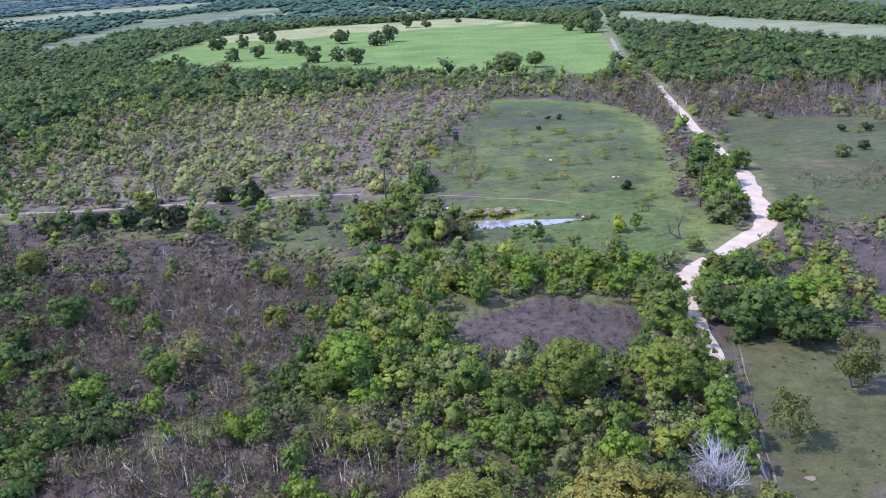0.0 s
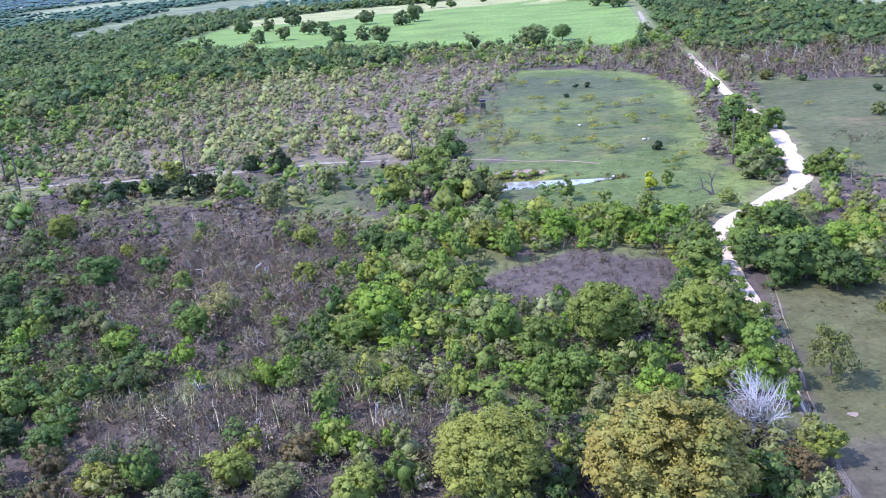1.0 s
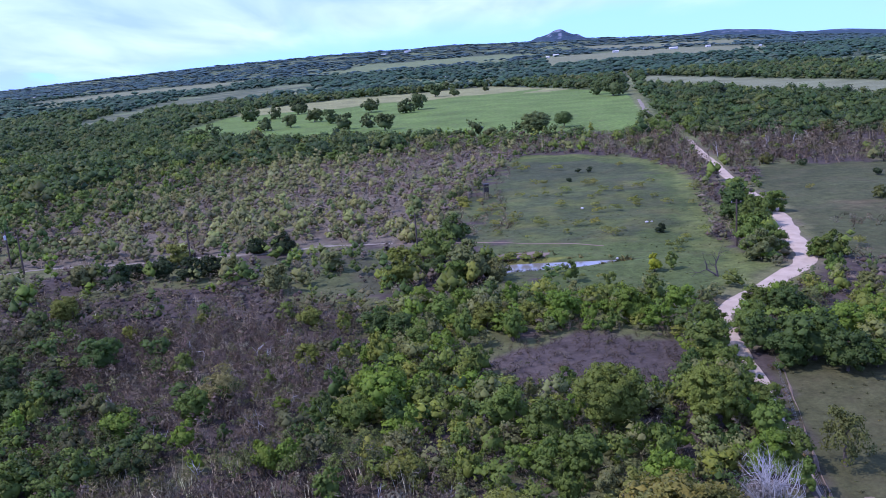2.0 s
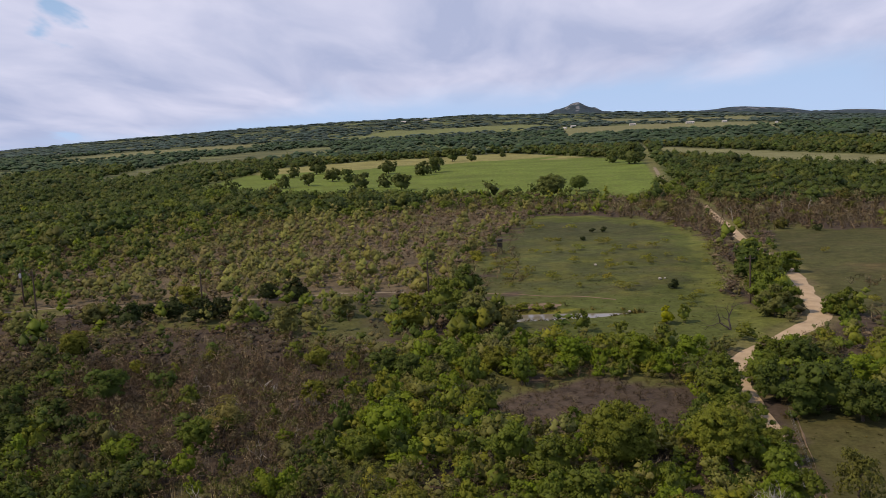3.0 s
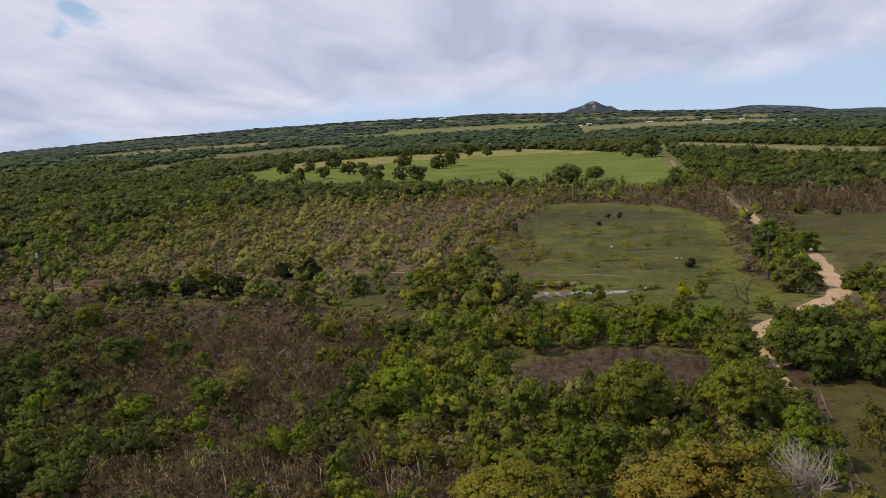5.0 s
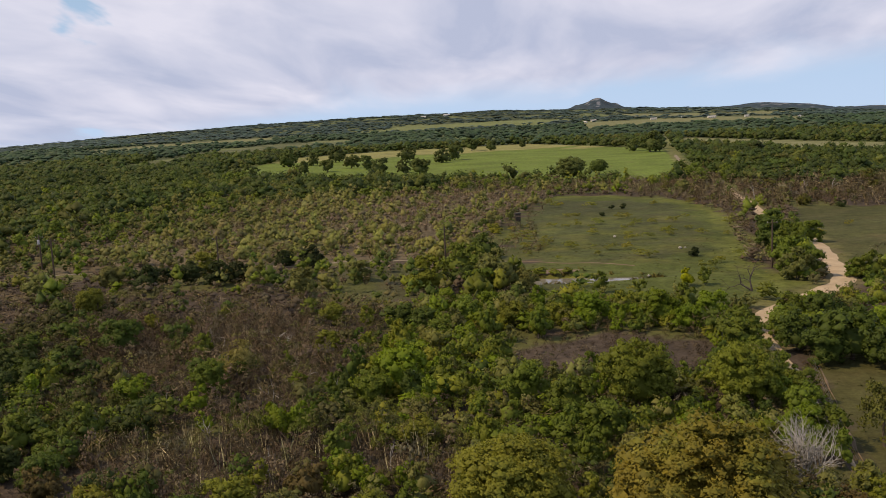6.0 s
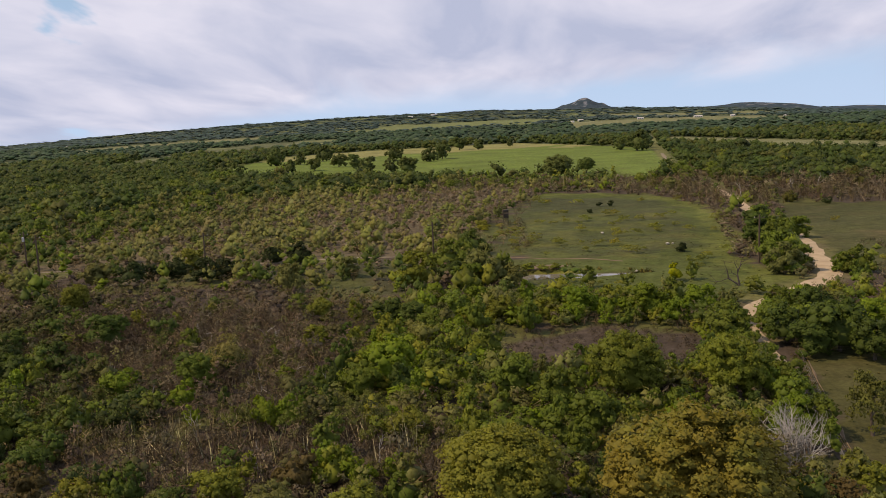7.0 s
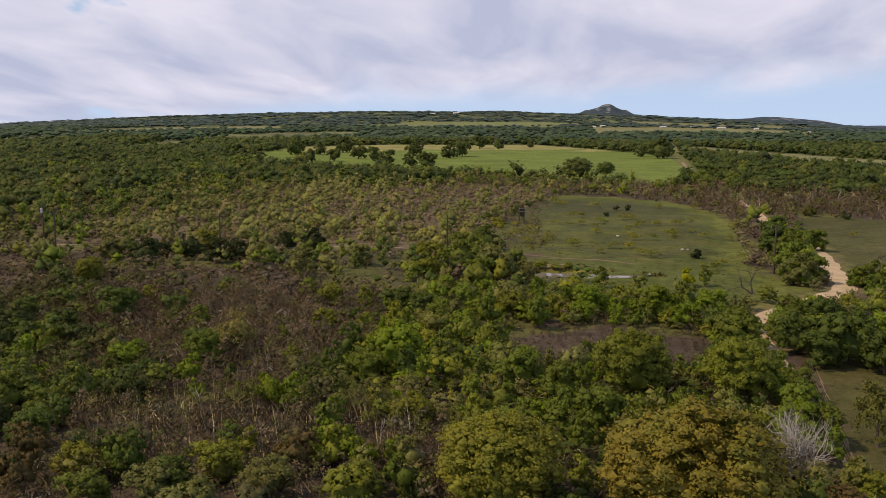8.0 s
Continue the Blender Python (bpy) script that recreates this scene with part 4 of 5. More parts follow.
def bare_bush(r, count, tall, wide, thick):
    """A leafless bush: short twigs through several rounded heads, on a few stems."""
    heads = r.normal(0, 1, (6, 3)) * np.array([0.22, 0.22, 0.10]) * wide + np.array([0, 0, 0.5 * tall])
    d = r.normal(size=(count, 3))
    d /= np.linalg.norm(d, axis=1, keepdims=True)
    d[:, 2] = np.abs(d[:, 2]) * 0.9 - 0.15
    reach = np.array([0.30 * wide, 0.30 * wide, 0.46 * tall]) * r.uniform(0.55, 1.1, (count, 1))
    tip = heads[r.integers(6, size=count)] + d * reach
    start = tip - (d + r.normal(0, 0.5, (count, 3))) * r.uniform(0.09, 0.24, (count, 1)) * wide
    start[:, 2] = np.maximum(start[:, 2], 0)
    stems = count // 9
    start[:stems] = r.normal(0, 0.08 * wide, (stems, 3)) * np.array([1, 1, 0])
    side = np.cross(tip - start, r.normal(size=(count, 3)))
    side *= thick * r.uniform(0.6, 1.4, (count, 1)) / np.linalg.norm(side, axis=1, keepdims=True)
    soft = unit(tip - np.array([0, 0, 0.1 * tall]) + 0.25 * r.normal(size=(count, 3)) * tall)
    return np.stack([start - side, start + side, tip], 1).reshape(-1, 3), np.arange(3 * count).reshape(-1, 3), np.repeat(soft, 3, 0)


# ---------------------------------------------------------------- dead and bare trees
def dead_tree(name, x, y, tall, levels, spread, seed, material, label, group="", stems=1, split=(2, 3), thick=0.05, rise=0.12):
    r = np.random.default_rng(seed)
    ob = new(name)
    ob.matrix_basis = pose(x, y, float(height(np.array([x]), np.array([y]))[0]) - 0.05, 0, 0, float(r.uniform(0, 360)))
    for k in range(stems):
        lean = r.normal(0, 0.10, 2) if stems == 1 else (0.40 if stems < 5 else 0.66) * np.array([math.cos(2.4 * k), math.sin(2.4 * k)]) * (0.3 + 0.7 * k / stems)
        limbs = branch_tubes(r, (0.06 * k, 0.04 * k, 0), (*lean, 1), tall * 0.36, tall * thick / (1 + 0.3 * stems), levels, spread, 5, split, 0.45, rise)
        under("stem", mesh_of("stem", *limbs, material, None, True), ob)
    return tagged(ob, label, "dead tree", group)


bleached = dead_tree("bleached_tree", 21.4, 67.9, 6.6, 3, 0.50, 51, BARK_PALE, "large leafless tree with bleached silvery branches", "", 12, (2, 3), 0.10, 0.26)
haze = bare_bush(np.random.default_rng(58), 1100, 5.6, 5.0, 0.020)
under("twig_mass", mesh_of("twig_mass", *haze[:2], BARK_SILVER, None, True, normals=haze[2]), bleached, "haze of fine grey twigs")
dead_tree("dead_tree", 22.0, 76.5, 5.2, 2, 0.5, 52, BARK_PALE, "slender bleached dead tree above green crowns", "dead snags", 1, (1, 2), 0.02)
dead_tree("dead_tree", 38.0, 144.5, 6.0, 3, 0.7, 53, BARK_DEAD, "dark leafless small tree alone in the meadow", "", 2, (2, 3), 0.05)
SNAGS = [(-30.8, 123.1), (-29.5, 124.6), (-42.9, 119.9), (-40.5, 117.5), (-32.7, 116.6), (-30.4, 113.7), (-24.1, 98.4), (-26.4, 91.5), (-22.1, 92.2), (-19.0, 91.3), (-48.5, 100.4), (-47.1, 100.9), (-23.2, 72.7), (-21.7, 72.4), (-17.7, 73.3), (-23.7, 73.0), (-29.9, 80.4), (-36.5, 87.8), (-50.7, 139.3), (-20.3, 108.3), (-6.9, 108.8), (-14.5, 137.9), (-6.9, 70.7), (-4.4, 73.3), (-11.4, 73.8), (96, 300), (103, 296), (88, 290), (112, 305), (76, 286)]
for k, (x, y) in enumerate(SNAGS):
    far = y > 200
    tall = 7.0 if far else float(rng.uniform(2.6, 4.4))
    dead_tree("dead_tree", x, y, tall, 2, 0.55, 500 + k, BARK_PALE, "thin bleached dead tree with few bare branches", "dead snags", 1 if far else 1 + k % 3, (1, 2), 0.03 if far else 0.034)

# ---------------------------------------------------------------- massed plants


def massed(name, pieces, x, y, across, stretch, tints, material, label, category, base=None):
    """Many plants joined into one mesh of uncountable growth."""
    n = len(x)
    which, turn = rng.integers(len(pieces), size=n), rng.uniform(0, 2 * np.pi, n)
    z = height(x, y) if base is None else base
    verts, faces, normals, colours, count = [], [], [], [], 0
    for k, (v, f, nrm) in enumerate(pieces):
        m = np.flatnonzero(which == k)
        if not len(m):
            continue
        c, s = np.cos(turn[m])[:, None], np.sin(turn[m])[:, None]
        w = across[m][:, None]
        out = np.stack([(v[:, 0] * c - v[:, 1] * s) * w + x[m][:, None], (v[:, 0] * s + v[:, 1] * c) * w + y[m][:, None], v[:, 2] * w * stretch[m][:, None] + z[m][:, None]], -1)
        verts.append(out.reshape(-1, 3))
        normals.append(unit(np.stack([nrm[:, 0] * c - nrm[:, 1] * s, nrm[:, 0] * s + nrm[:, 1] * c, nrm[:, 2] / stretch[m][:, None]], -1)).reshape(-1, 3))
        faces.append((f[None] + (np.arange(len(m)) * len(v))[:, None, None]).reshape(-1, f.shape[1]) + count)
        colours.append(np.repeat(tints[m], len(v), 0))
        count += len(m) * len(v)
    ob = new(name, mesh_of(name, np.concatenate(verts), np.concatenate(faces), material, np.concatenate(colours), True, normals=np.concatenate(normals)))
    return tagged(ob, label, category, kind="stuff")


def clouds(seed, count, n_puffs, cards, leaf, shape, size=1.25, lump=EIGHT, core=0.9):
    """Light crowns for massed plants."""
    out = []
    for k in range(count):
        r = np.random.default_rng(seed + k)
        c, rad = puffs(r, n_puffs, shape)
        out.append(leafy(r, c, rad * size, np.array([0, 0, 0.2]), cards, leaf, lump, core))
    return out


def loose(seed, count, lobes, each, cards, leaf, squat=1.0, core=0.42):
    """Open, feathery bushes: many small sprays over little or no solid heart."""
    out = []
    for k in range(count):
        r = np.random.default_rng(seed + k)
        c, rad = lobed(r, lobes, each, 0.36, 0.33 * squat, 0.38 * squat, 0.10, 0.11, 0.20)
        out.append(leafy(r, c, rad, np.array([0, 0, 0.2]), cards, leaf, EIGHT, core, 0.82, 0.9))
    return out


def scatter(area, spacing, gap=0.0):
    """Jittered places over a rectangle of the plan."""
    x0, y0, x1, y1 = area
    x, y = np.meshgrid(np.arange(x0, x1, spacing), np.arange(y0, y1, spacing))
    x, y = (a.ravel() + rng.uniform(-0.48, 0.48, a.size) * spacing for a in (x, y))
    return x, y


def open_ground(x, y):
    """Where nothing tall grows: road, track, fields, water."""
    shut = (away(ROAD, x, y) < np.where((y > 200) & (y < 380), 2.7, 3.2)) | (away(TRAIL, x, y + 2.8) < 3.4) | inside(FIELD, x, y) | inside(PASTURE, x, y) | (pond_depth(x, y) > 0.1)
    for poly in FAR_FIELDS:
        shut |= inside(poly, x, y)
    return shut | (np.hypot((x - 6.0) / 7.5, (y - 167.8) / 4.5) < 1)


def in_view_stretch(x, y, spare=14):
    """The wedge of land that the place takes up."""
    return (np.abs(x + 0.05 * y) < 0.60 * y + spare)


LEAN = np.array([1.03, 1.0, 0.66])


def tints(n, kinds, shares, spread=0.14):
    pick = rng.choice(len(kinds), n, p=np.array(shares) / np.sum(shares))
    return np.array(kinds)[pick] * rng.uniform(1 - spread, 1 + spread, (n, 1)) * rng.uniform(0.93, 1.07, (n, 3)) * LEAN


TWIG_TINTS = [(0.150, 0.124, 0.127), (0.198, 0.175, 0.183), (0.108, 0.086, 0.086), (0.158, 0.133, 0.119)]
GREENS = [TINT["bright"], TINT["mid"], TINT["olive"], TINT["yellowish"], TINT["deep"]]

# bare brush, near and middle distance
bunches_near = [bare_bush(np.random.default_rng(600 + k), 96, 0.66, 1.0, 0.0085) for k in range(5)]
bunches_mid = [bare_bush(np.random.default_rng(620 + k), 56, 0.7, 1.0, 0.0155) for k in range(5)]
x, y = scatter((-75, 40, 60, 132), 1.5)
wild = ~open_ground(x, y) & in_view_stretch(x, y) & ~inside(MEADOW, x, y) & ~inside(LAWN_WEST, x, y)
share = np.where(inside(BRUSH, x, y), 0.97, np.where(inside(BROWN, x, y), 1.0, np.where(inside(THICKET, x, y), 0.18, 0.5)))
share = np.where(inside(FRONT, x, y), 0.9, share) * np.where(waves(x, y, 16, 61) < -0.2, 0.35, 0.75)
share = np.where(inside(BARE, x, y), 0.95, share)
keep = wild & (rng.uniform(size=len(x)) < share)
x, y = x[keep], y[keep]
size = rng.triangular(1.2, 1.9, 4.2, len(x)) * np.where(inside(BROWN, x, y), 0.62, 1)
# twigs west of x -46 tinted darker, standing in for lens falloff
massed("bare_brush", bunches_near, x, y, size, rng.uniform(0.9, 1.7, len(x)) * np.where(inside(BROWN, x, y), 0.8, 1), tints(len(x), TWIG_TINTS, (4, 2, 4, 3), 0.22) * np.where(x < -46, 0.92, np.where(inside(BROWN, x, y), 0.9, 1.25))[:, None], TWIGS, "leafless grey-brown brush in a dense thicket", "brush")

stalks = [twig_bunch(np.random.default_rng(630 + k), 13, 0.95, 0.6, 0.0125) for k in range(5)]
x, y = scatter((-75, 44, 40, 150), 2.6)
keep = ~open_ground(x, y) & in_view_stretch(x, y) & ~inside(MEADOW, x, y) & ~inside(LAWN_WEST, x, y) & ~inside(BROWN, x, y)
keep &= rng.uniform(size=len(x)) < np.where(inside(STALKY, x, y), 1.5, np.where(inside(BRUSH, x, y) | inside(BARE, x, y), 0.30, 0.06)) * np.where(waves(x, y, 11, 73) > 0, 1.0, 0.4)
x, y = x[keep], y[keep]
massed("dead_stalks", stalks, x, y, np.where(inside(STALKY, x, y), 1.35, 0.9) * rng.uniform(1.6, 2.8, len(x)), rng.uniform(0.9, 1.4, len(x)), tints(len(x), [(0.46, 0.45, 0.45), (0.36, 0.345, 0.34), (0.56, 0.55, 0.55)], (3, 3, 2)), TWIGS, "pale grey dead stalks rising from the brush", "brush")

x, y = scatter((-260, 132, 125, 450), 3.5)
wild = ~open_ground(x, y) & in_view_stretch(x, y) & ~inside(MEADOW, x, y) & ~(inside(LAWN_WEST, x, y) & (waves(x, y, 15, 77) > -0.1)) & ~inside(MEADOW_EAST, x, y)
wild |= ~open_ground(x, y) & inside(MEADOW, x, y) & (x < 7 + 6 * waves(x, y, 20, 68)) & (y > 190)
strip = (x > 42) & (x < 66) & (y > 158) & (y < 345)
heath = inside(SAPLINGS, x, y) & (x + 6 * waves(x, y, 40, 69) > -48) & (y > 228) | strip
share = np.where(inside(BRUSH, x, y), 0.95, np.where(heath, 0.62, np.where(inside(SAPLINGS, x, y), 0.6, np.where(inside(THICKET, x, y), 0.3, np.where((x > 58) & (y > 255) & (y < 350), 0.75, 0.55)))))
keep = wild & (rng.uniform(size=len(x)) < share)
x, y = x[keep], y[keep]
tall_wood = (x > 58) & (y > 255) & (y < 350)
massed("bare_brush_beyond", bunches_mid, x, y, rng.uniform(2.0, 3.8, len(x)) * np.where(tall_wood, 1.25, 1), rng.uniform(0.7, 1.2, len(x)) * np.where(tall_wood, 1.7, 1), tints(len(x), TWIG_TINTS, (5, 2, 2, 4), 0.2) * np.where(inside(SAPLINGS, x, y) & (x > -60), 2.05, 1.5)[:, None], TWIGS, "leafless grey-brown brush across the flat land", "brush")

# rounded grey and lilac scrub that fills the brush
scrub_near = loose(740, 7, 4, 3, 9, 0.030, 0.85, 0.5)
scrub_mid = clouds(750, 6, 4, 9, 0.052, "shrub", 1.25, EIGHT, 0.6)
SCRUB_TINTS = [(0.128, 0.104, 0.105), (0.104, 0.083, 0.083), (0.152, 0.131, 0.132), (0.110, 0.115, 0.064), (0.128, 0.130, 0.078)]
x, y = scatter((-75, 40, 60, 132), 2.4)
wild = ~open_ground(x, y) & in_view_stretch(x, y) & ~inside(MEADOW, x, y)
share = np.where(inside(BROWN, x, y), 1.0, 0) + np.where(inside(BRUSH, x, y) | inside(FRONT, x, y) | inside(BARE, x, y), 0.95, np.where(inside(THICKET, x, y), 0.3, 0.5))
keep = wild & (rng.uniform(size=len(x)) < share)
x, y = x[keep], y[keep]
size = rng.triangular(1.2, 2.0, 4.0, len(x)) * np.where(inside(BROWN, x, y), 0.75, 1)
plum = inside(BROWN, x, y) | inside(BRUSH, x, y) | inside(BARE, x, y)
# the western scrub's lower tint paints in the lens's edge darkening
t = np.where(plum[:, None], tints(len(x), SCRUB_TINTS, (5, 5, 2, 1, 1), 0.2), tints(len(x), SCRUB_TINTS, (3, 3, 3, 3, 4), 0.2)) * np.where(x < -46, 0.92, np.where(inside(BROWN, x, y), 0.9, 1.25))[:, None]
rough = inside(BARE, x, y)
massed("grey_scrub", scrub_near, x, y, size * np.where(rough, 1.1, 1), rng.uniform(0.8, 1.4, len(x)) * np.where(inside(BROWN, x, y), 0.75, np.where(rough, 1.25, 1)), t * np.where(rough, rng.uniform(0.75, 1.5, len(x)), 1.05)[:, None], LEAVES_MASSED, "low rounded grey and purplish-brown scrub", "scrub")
x, y = scatter((-240, 132, 130, 400), 4.0)
wild = ~open_ground(x, y) & in_view_stretch(x, y) & ~inside(MEADOW, x, y) & ~(inside(LAWN_WEST, x, y) & (waves(x, y, 15, 77) > -0.1)) & ~inside(MEADOW_EAST, x, y)
strip = (x > 42) & (x < 66) & (y > 158) & (y < 345)
plum = inside(BRUSH, x, y) | strip | (x + 6 * waves(x, y, 40, 69) > -48) & (y > 228) | (waves(x, y, 36, 78) > 0.25)
keep = wild & (rng.uniform(size=len(x)) < np.where(plum, 1.0, 0.55))
x, y, plum = x[keep], y[keep], plum[keep]
t = np.where(plum[:, None], tints(len(x), SCRUB_TINTS, (5, 4, 4, 1, 1), 0.2), tints(len(x), SCRUB_TINTS, (2, 2, 3, 4, 5), 0.15)) * np.where(inside(BRUSH, x, y), 0.95, np.where(inside(SAPLINGS, x, y) & (x > -60), 1.7, 1.35))[:, None]
massed("grey_scrub_beyond", scrub_mid, x, y, rng.triangular(1.4, 2.6, 5.0, len(x)), rng.uniform(0.6, 1.2, len(x)), t, LEAVES_MASSED, "grey and purplish scrub across the flat land", "scrub")

# bare grey trees beyond the east meadow and along the field's edge
bare_trees = [join([twig_bunch(np.random.default_rng(770 + k), 9, 1.0, 0.35, 0.016), bare_bush(np.random.default_rng(780 + k), 60, 0.95, 0.8, 0.010)]) for k in range(5)]
x, y = scatter((44, 250, 200, 352), 4.2)
keep = ~open_ground(x, y) & in_view_stretch(x, y) & ~inside(MEADOW, x, y) & ~inside(MEADOW_EAST, x, y) & (y > 262 + 6 * waves(x, y, 25, 81)) & (rng.uniform(size=len(x)) < 0.32)
edge = scatter((-20, 330, 78, 372), 5.0)
on_edge = ~open_ground(*edge) & ~inside(MEADOW, *edge) & (rng.uniform(size=len(edge[0])) < 0.4)
x, y = np.r_[x[keep], edge[0][on_edge]], np.r_[y[keep], edge[1][on_edge]]
massed("bare_trees", bare_trees, x, y, rng.uniform(3.6, 6.4, len(x)), rng.uniform(0.75, 1.2, len(x)), tints(len(x), [(0.24, 0.215, 0.205), (0.17, 0.148, 0.14), (0.32, 0.30, 0.29)], (4, 4, 2)), TWIGS, "leafless grey trees with thin upright stems", "trees")
x, y = scatter((66, 164, 110, 204), 2.4)
keep = ((np.hypot((x - 80) / 8, (y - 177) / 6) + 0.3 * waves(x, y, 9, 82) < 1) | (np.hypot((x - 91) / 6, (y - 185) / 6) < 1)) & (rng.uniform(size=len(x)) < 0.8)
x, y = x[keep], y[keep]
massed("dead_scrub", bunches_mid, x, y, rng.uniform(1.8, 3.4, len(x)), rng.uniform(0.6, 1.0, len(x)), tints(len(x), TWIG_TINTS, (4, 2, 3, 3), 0.2) * 1.4, TWIGS, "patch of leafless purplish scrub in the meadow", "scrub")

# low green undergrowth, near
low_clumps = clouds(640, 8, 17, 12, 0.038, "shrub", 1.12, EIGHT, 0.7)
near_clumps = clouds(645, 6, 17, 17, 0.031, "shrub", 1.1, EIGHT, 0.62)
x, y = scatter((-75, 38, 60, 140), 2.7)
wild = ~open_ground(x, y) & in_view_stretch(x, y) & ~inside(BROWN, x, y) & ~inside(MEADOW, x, y)
share = np.where(inside(BRUSH, x, y), 0.16, np.where(inside(THICKET, x, y), 0.97, np.where(x > -24, 0.8, 0.32))) * np.where((waves(x, y, 13, 62) > -0.1) | (y < 72), 1.0, 0.5) + np.where(y < 72, 0.25, 0)
share = np.where(inside(FRONT, x, y), np.where(waves(x, y, 11, 80) > 0.15, 0.6, 0.10), share)
share = np.where((x < -0.44 * y + 3 * waves(x, y, 12, 85)) & (y > 74), 0.85, share)
share = np.where(inside(BARE, x, y), 0.05, share)
keep = wild & (rng.uniform(size=len(x)) < share)
x, y = x[keep], y[keep]
size = rng.triangular(1.8, 3.4, 6.0, len(x))
dull = (x < -18) | (y < 72)
west = x < -34
t = np.where(dull[:, None], tints(len(x), GREENS + [(0.110, 0.115, 0.062)], (1, 3, 4, 2, 3, 5)), tints(len(x), GREENS + [(0.165, 0.185, 0.090)], (4, 6, 4, 3, 2, 2)) * 1.1)
t = np.where(west[:, None], tints(len(x), [TINT["deep"], TINT["dark"], TINT["mid"], (0.085, 0.092, 0.045)], (4, 3, 2, 4)), t)
tall = rng.uniform(0.7, 1.25, len(x))
for name, kinds, m in (("undergrowth", low_clumps, y >= 72), ("foreground_growth", near_clumps, y < 72)):
    massed(name, kinds, x[m], y[m], size[m], tall[m], t[m], LEAVES_MASSED, "green leafy undergrowth between the trees", "undergrowth")

# thin, half-bare bushes through the brown brush
thin_bushes = loose(650, 7, 6, 3, 7, 0.037, 1.0, 0.25)
feathery = loose(655, 5, 7, 4, 14, 0.030, 1.25, 0.5)
x, y = scatter((-90, 62, 10, 172), 2.5)
wild = ~open_ground(x, y) & in_view_stretch(x, y) & (inside(BRUSH, x, y) | inside(FRONT, x, y) | inside(BARE, x, y)) & ~inside(MEADOW, x, y)
keep = wild & (rng.uniform(size=len(x)) < np.where(waves(x, y, 19, 64) > 0.1, 0.75, 0.38))
x, y = x[keep], y[keep]
massed("thin_bushes", thin_bushes, x, y, rng.triangular(1.2, 2.2, 4.8, len(x)), rng.uniform(0.7, 1.3, len(x)), tints(len(x), [(0.118, 0.122, 0.066), (0.102, 0.118, 0.056), (0.132, 0.124, 0.098), (0.150, 0.158, 0.070), (0.088, 0.106, 0.050)], (4, 4, 4, 2, 2)), LEAVES_MASSED, "thin half-bare dull green bushes in brown brush", "bushes")

# pale upright growth, and dull green growth, in the foreground
for name, poly, gap, kinds, words in (("pale_shrubs", SAGE, 1.45, [(0.150, 0.190, 0.066), (0.168, 0.190, 0.092), (0.132, 0.178, 0.056), (0.175, 0.215, 0.070)], "pale green feathery shrubs in the brush"), ("dull_shrubs", GREEN_WEST, 1.5, [(0.084, 0.112, 0.040), (0.100, 0.122, 0.050), (0.075, 0.100, 0.036)], "dull green low shrubs in the brush")):
    x, y = scatter((-52, 72, 0, 92), gap)
    keep = inside(poly, x + 1.5 * waves(x, y, 6, 83), y + 1.2 * waves(x, y, 6, 84)) & (rng.uniform(size=len(x)) < 0.8)
    x, y = x[keep], y[keep]
    massed(name, feathery, x, y, rng.triangular(1.4, 2.2, 3.4, len(x)), rng.uniform(0.8, 1.4, len(x)), tints(len(x), kinds, [1] * len(kinds)), LEAVES_MASSED, words, "bushes")

# saplings and bushes in the middle distance
mid_clumps = clouds(660, 6, 6, 7, 0.066, "shrub", 1.18) + clouds(670, 5, 7, 6, 0.064, "tall", 0.95)
x, y = scatter((-260, 140, 125, 450), 3.5)
wild = ~open_ground(x, y) & in_view_stretch(x, y) & ~inside(MEADOW, x, y) & ~inside(MEADOW_EAST, x, y)
share = np.where(inside(SAPLINGS, x, y), 0.85, np.where(inside(BRUSH, x, y), 0.24, np.where(inside(LAWN_WEST, x, y), 0.34, 0.5)))
heath = inside(SAPLINGS, x, y) & (x + 6 * waves(x, y, 40, 69) > -48) & (y > 228)
share = np.where(inside(SAPLINGS, x, y), 0.92, share) * np.clip(0.95 + 0.75 * waves(x, y, 13, 63), 0.3, 1.0) * np.where(heath, 0.28, 1) * np.where((x > 42) & (x < 58) & (y > 158), 0.25, 1) * np.where((x > 58) & (y > 255) & (y < 350), 0.3, 1)
keep = wild & (rng.uniform(size=len(x)) < share)
x, y = x[keep], y[keep]
yellow = inside(SAPLINGS, x, y) & (x + 14 * waves(x, y, 50, 70) > -92)
t = np.where(yellow[:, None], tints(len(x), [(0.224, 0.240, 0.108), (0.204, 0.226, 0.098), (0.206, 0.206, 0.118), (0.142, 0.180, 0.072)], (4, 4, 4, 3)), tints(len(x), GREENS, (1, 3, 4, 1, 5)))
massed("saplings", mid_clumps, x, y, rng.triangular(1.5, 2.6, 6.0, len(x)), rng.uniform(0.75, 1.3, len(x)), t * np.where(x > -70, 1.14, 1.0)[:, None], LEAVES_MASSED, "yellow-green saplings scattered through brown brush", "saplings")

# bushes that stand apart in the near thicket
x, y = scatter((-62, 44, 44, 132), 3.9)
free = ~open_ground(x, y) & in_view_stretch(x, y, 8) & ~inside(BROWN, x, y) & ~inside(MEADOW, x, y)
free &= np.array([np.all(np.hypot(TAKEN[:, 0] - a, TAKEN[:, 1] - b) > 0.42 * TAKEN[:, 2] + 0.8) for a, b in zip(x, y)])
free &= rng.uniform(size=len(x)) < np.where(inside(BARE, x, y), 0.03, 1)
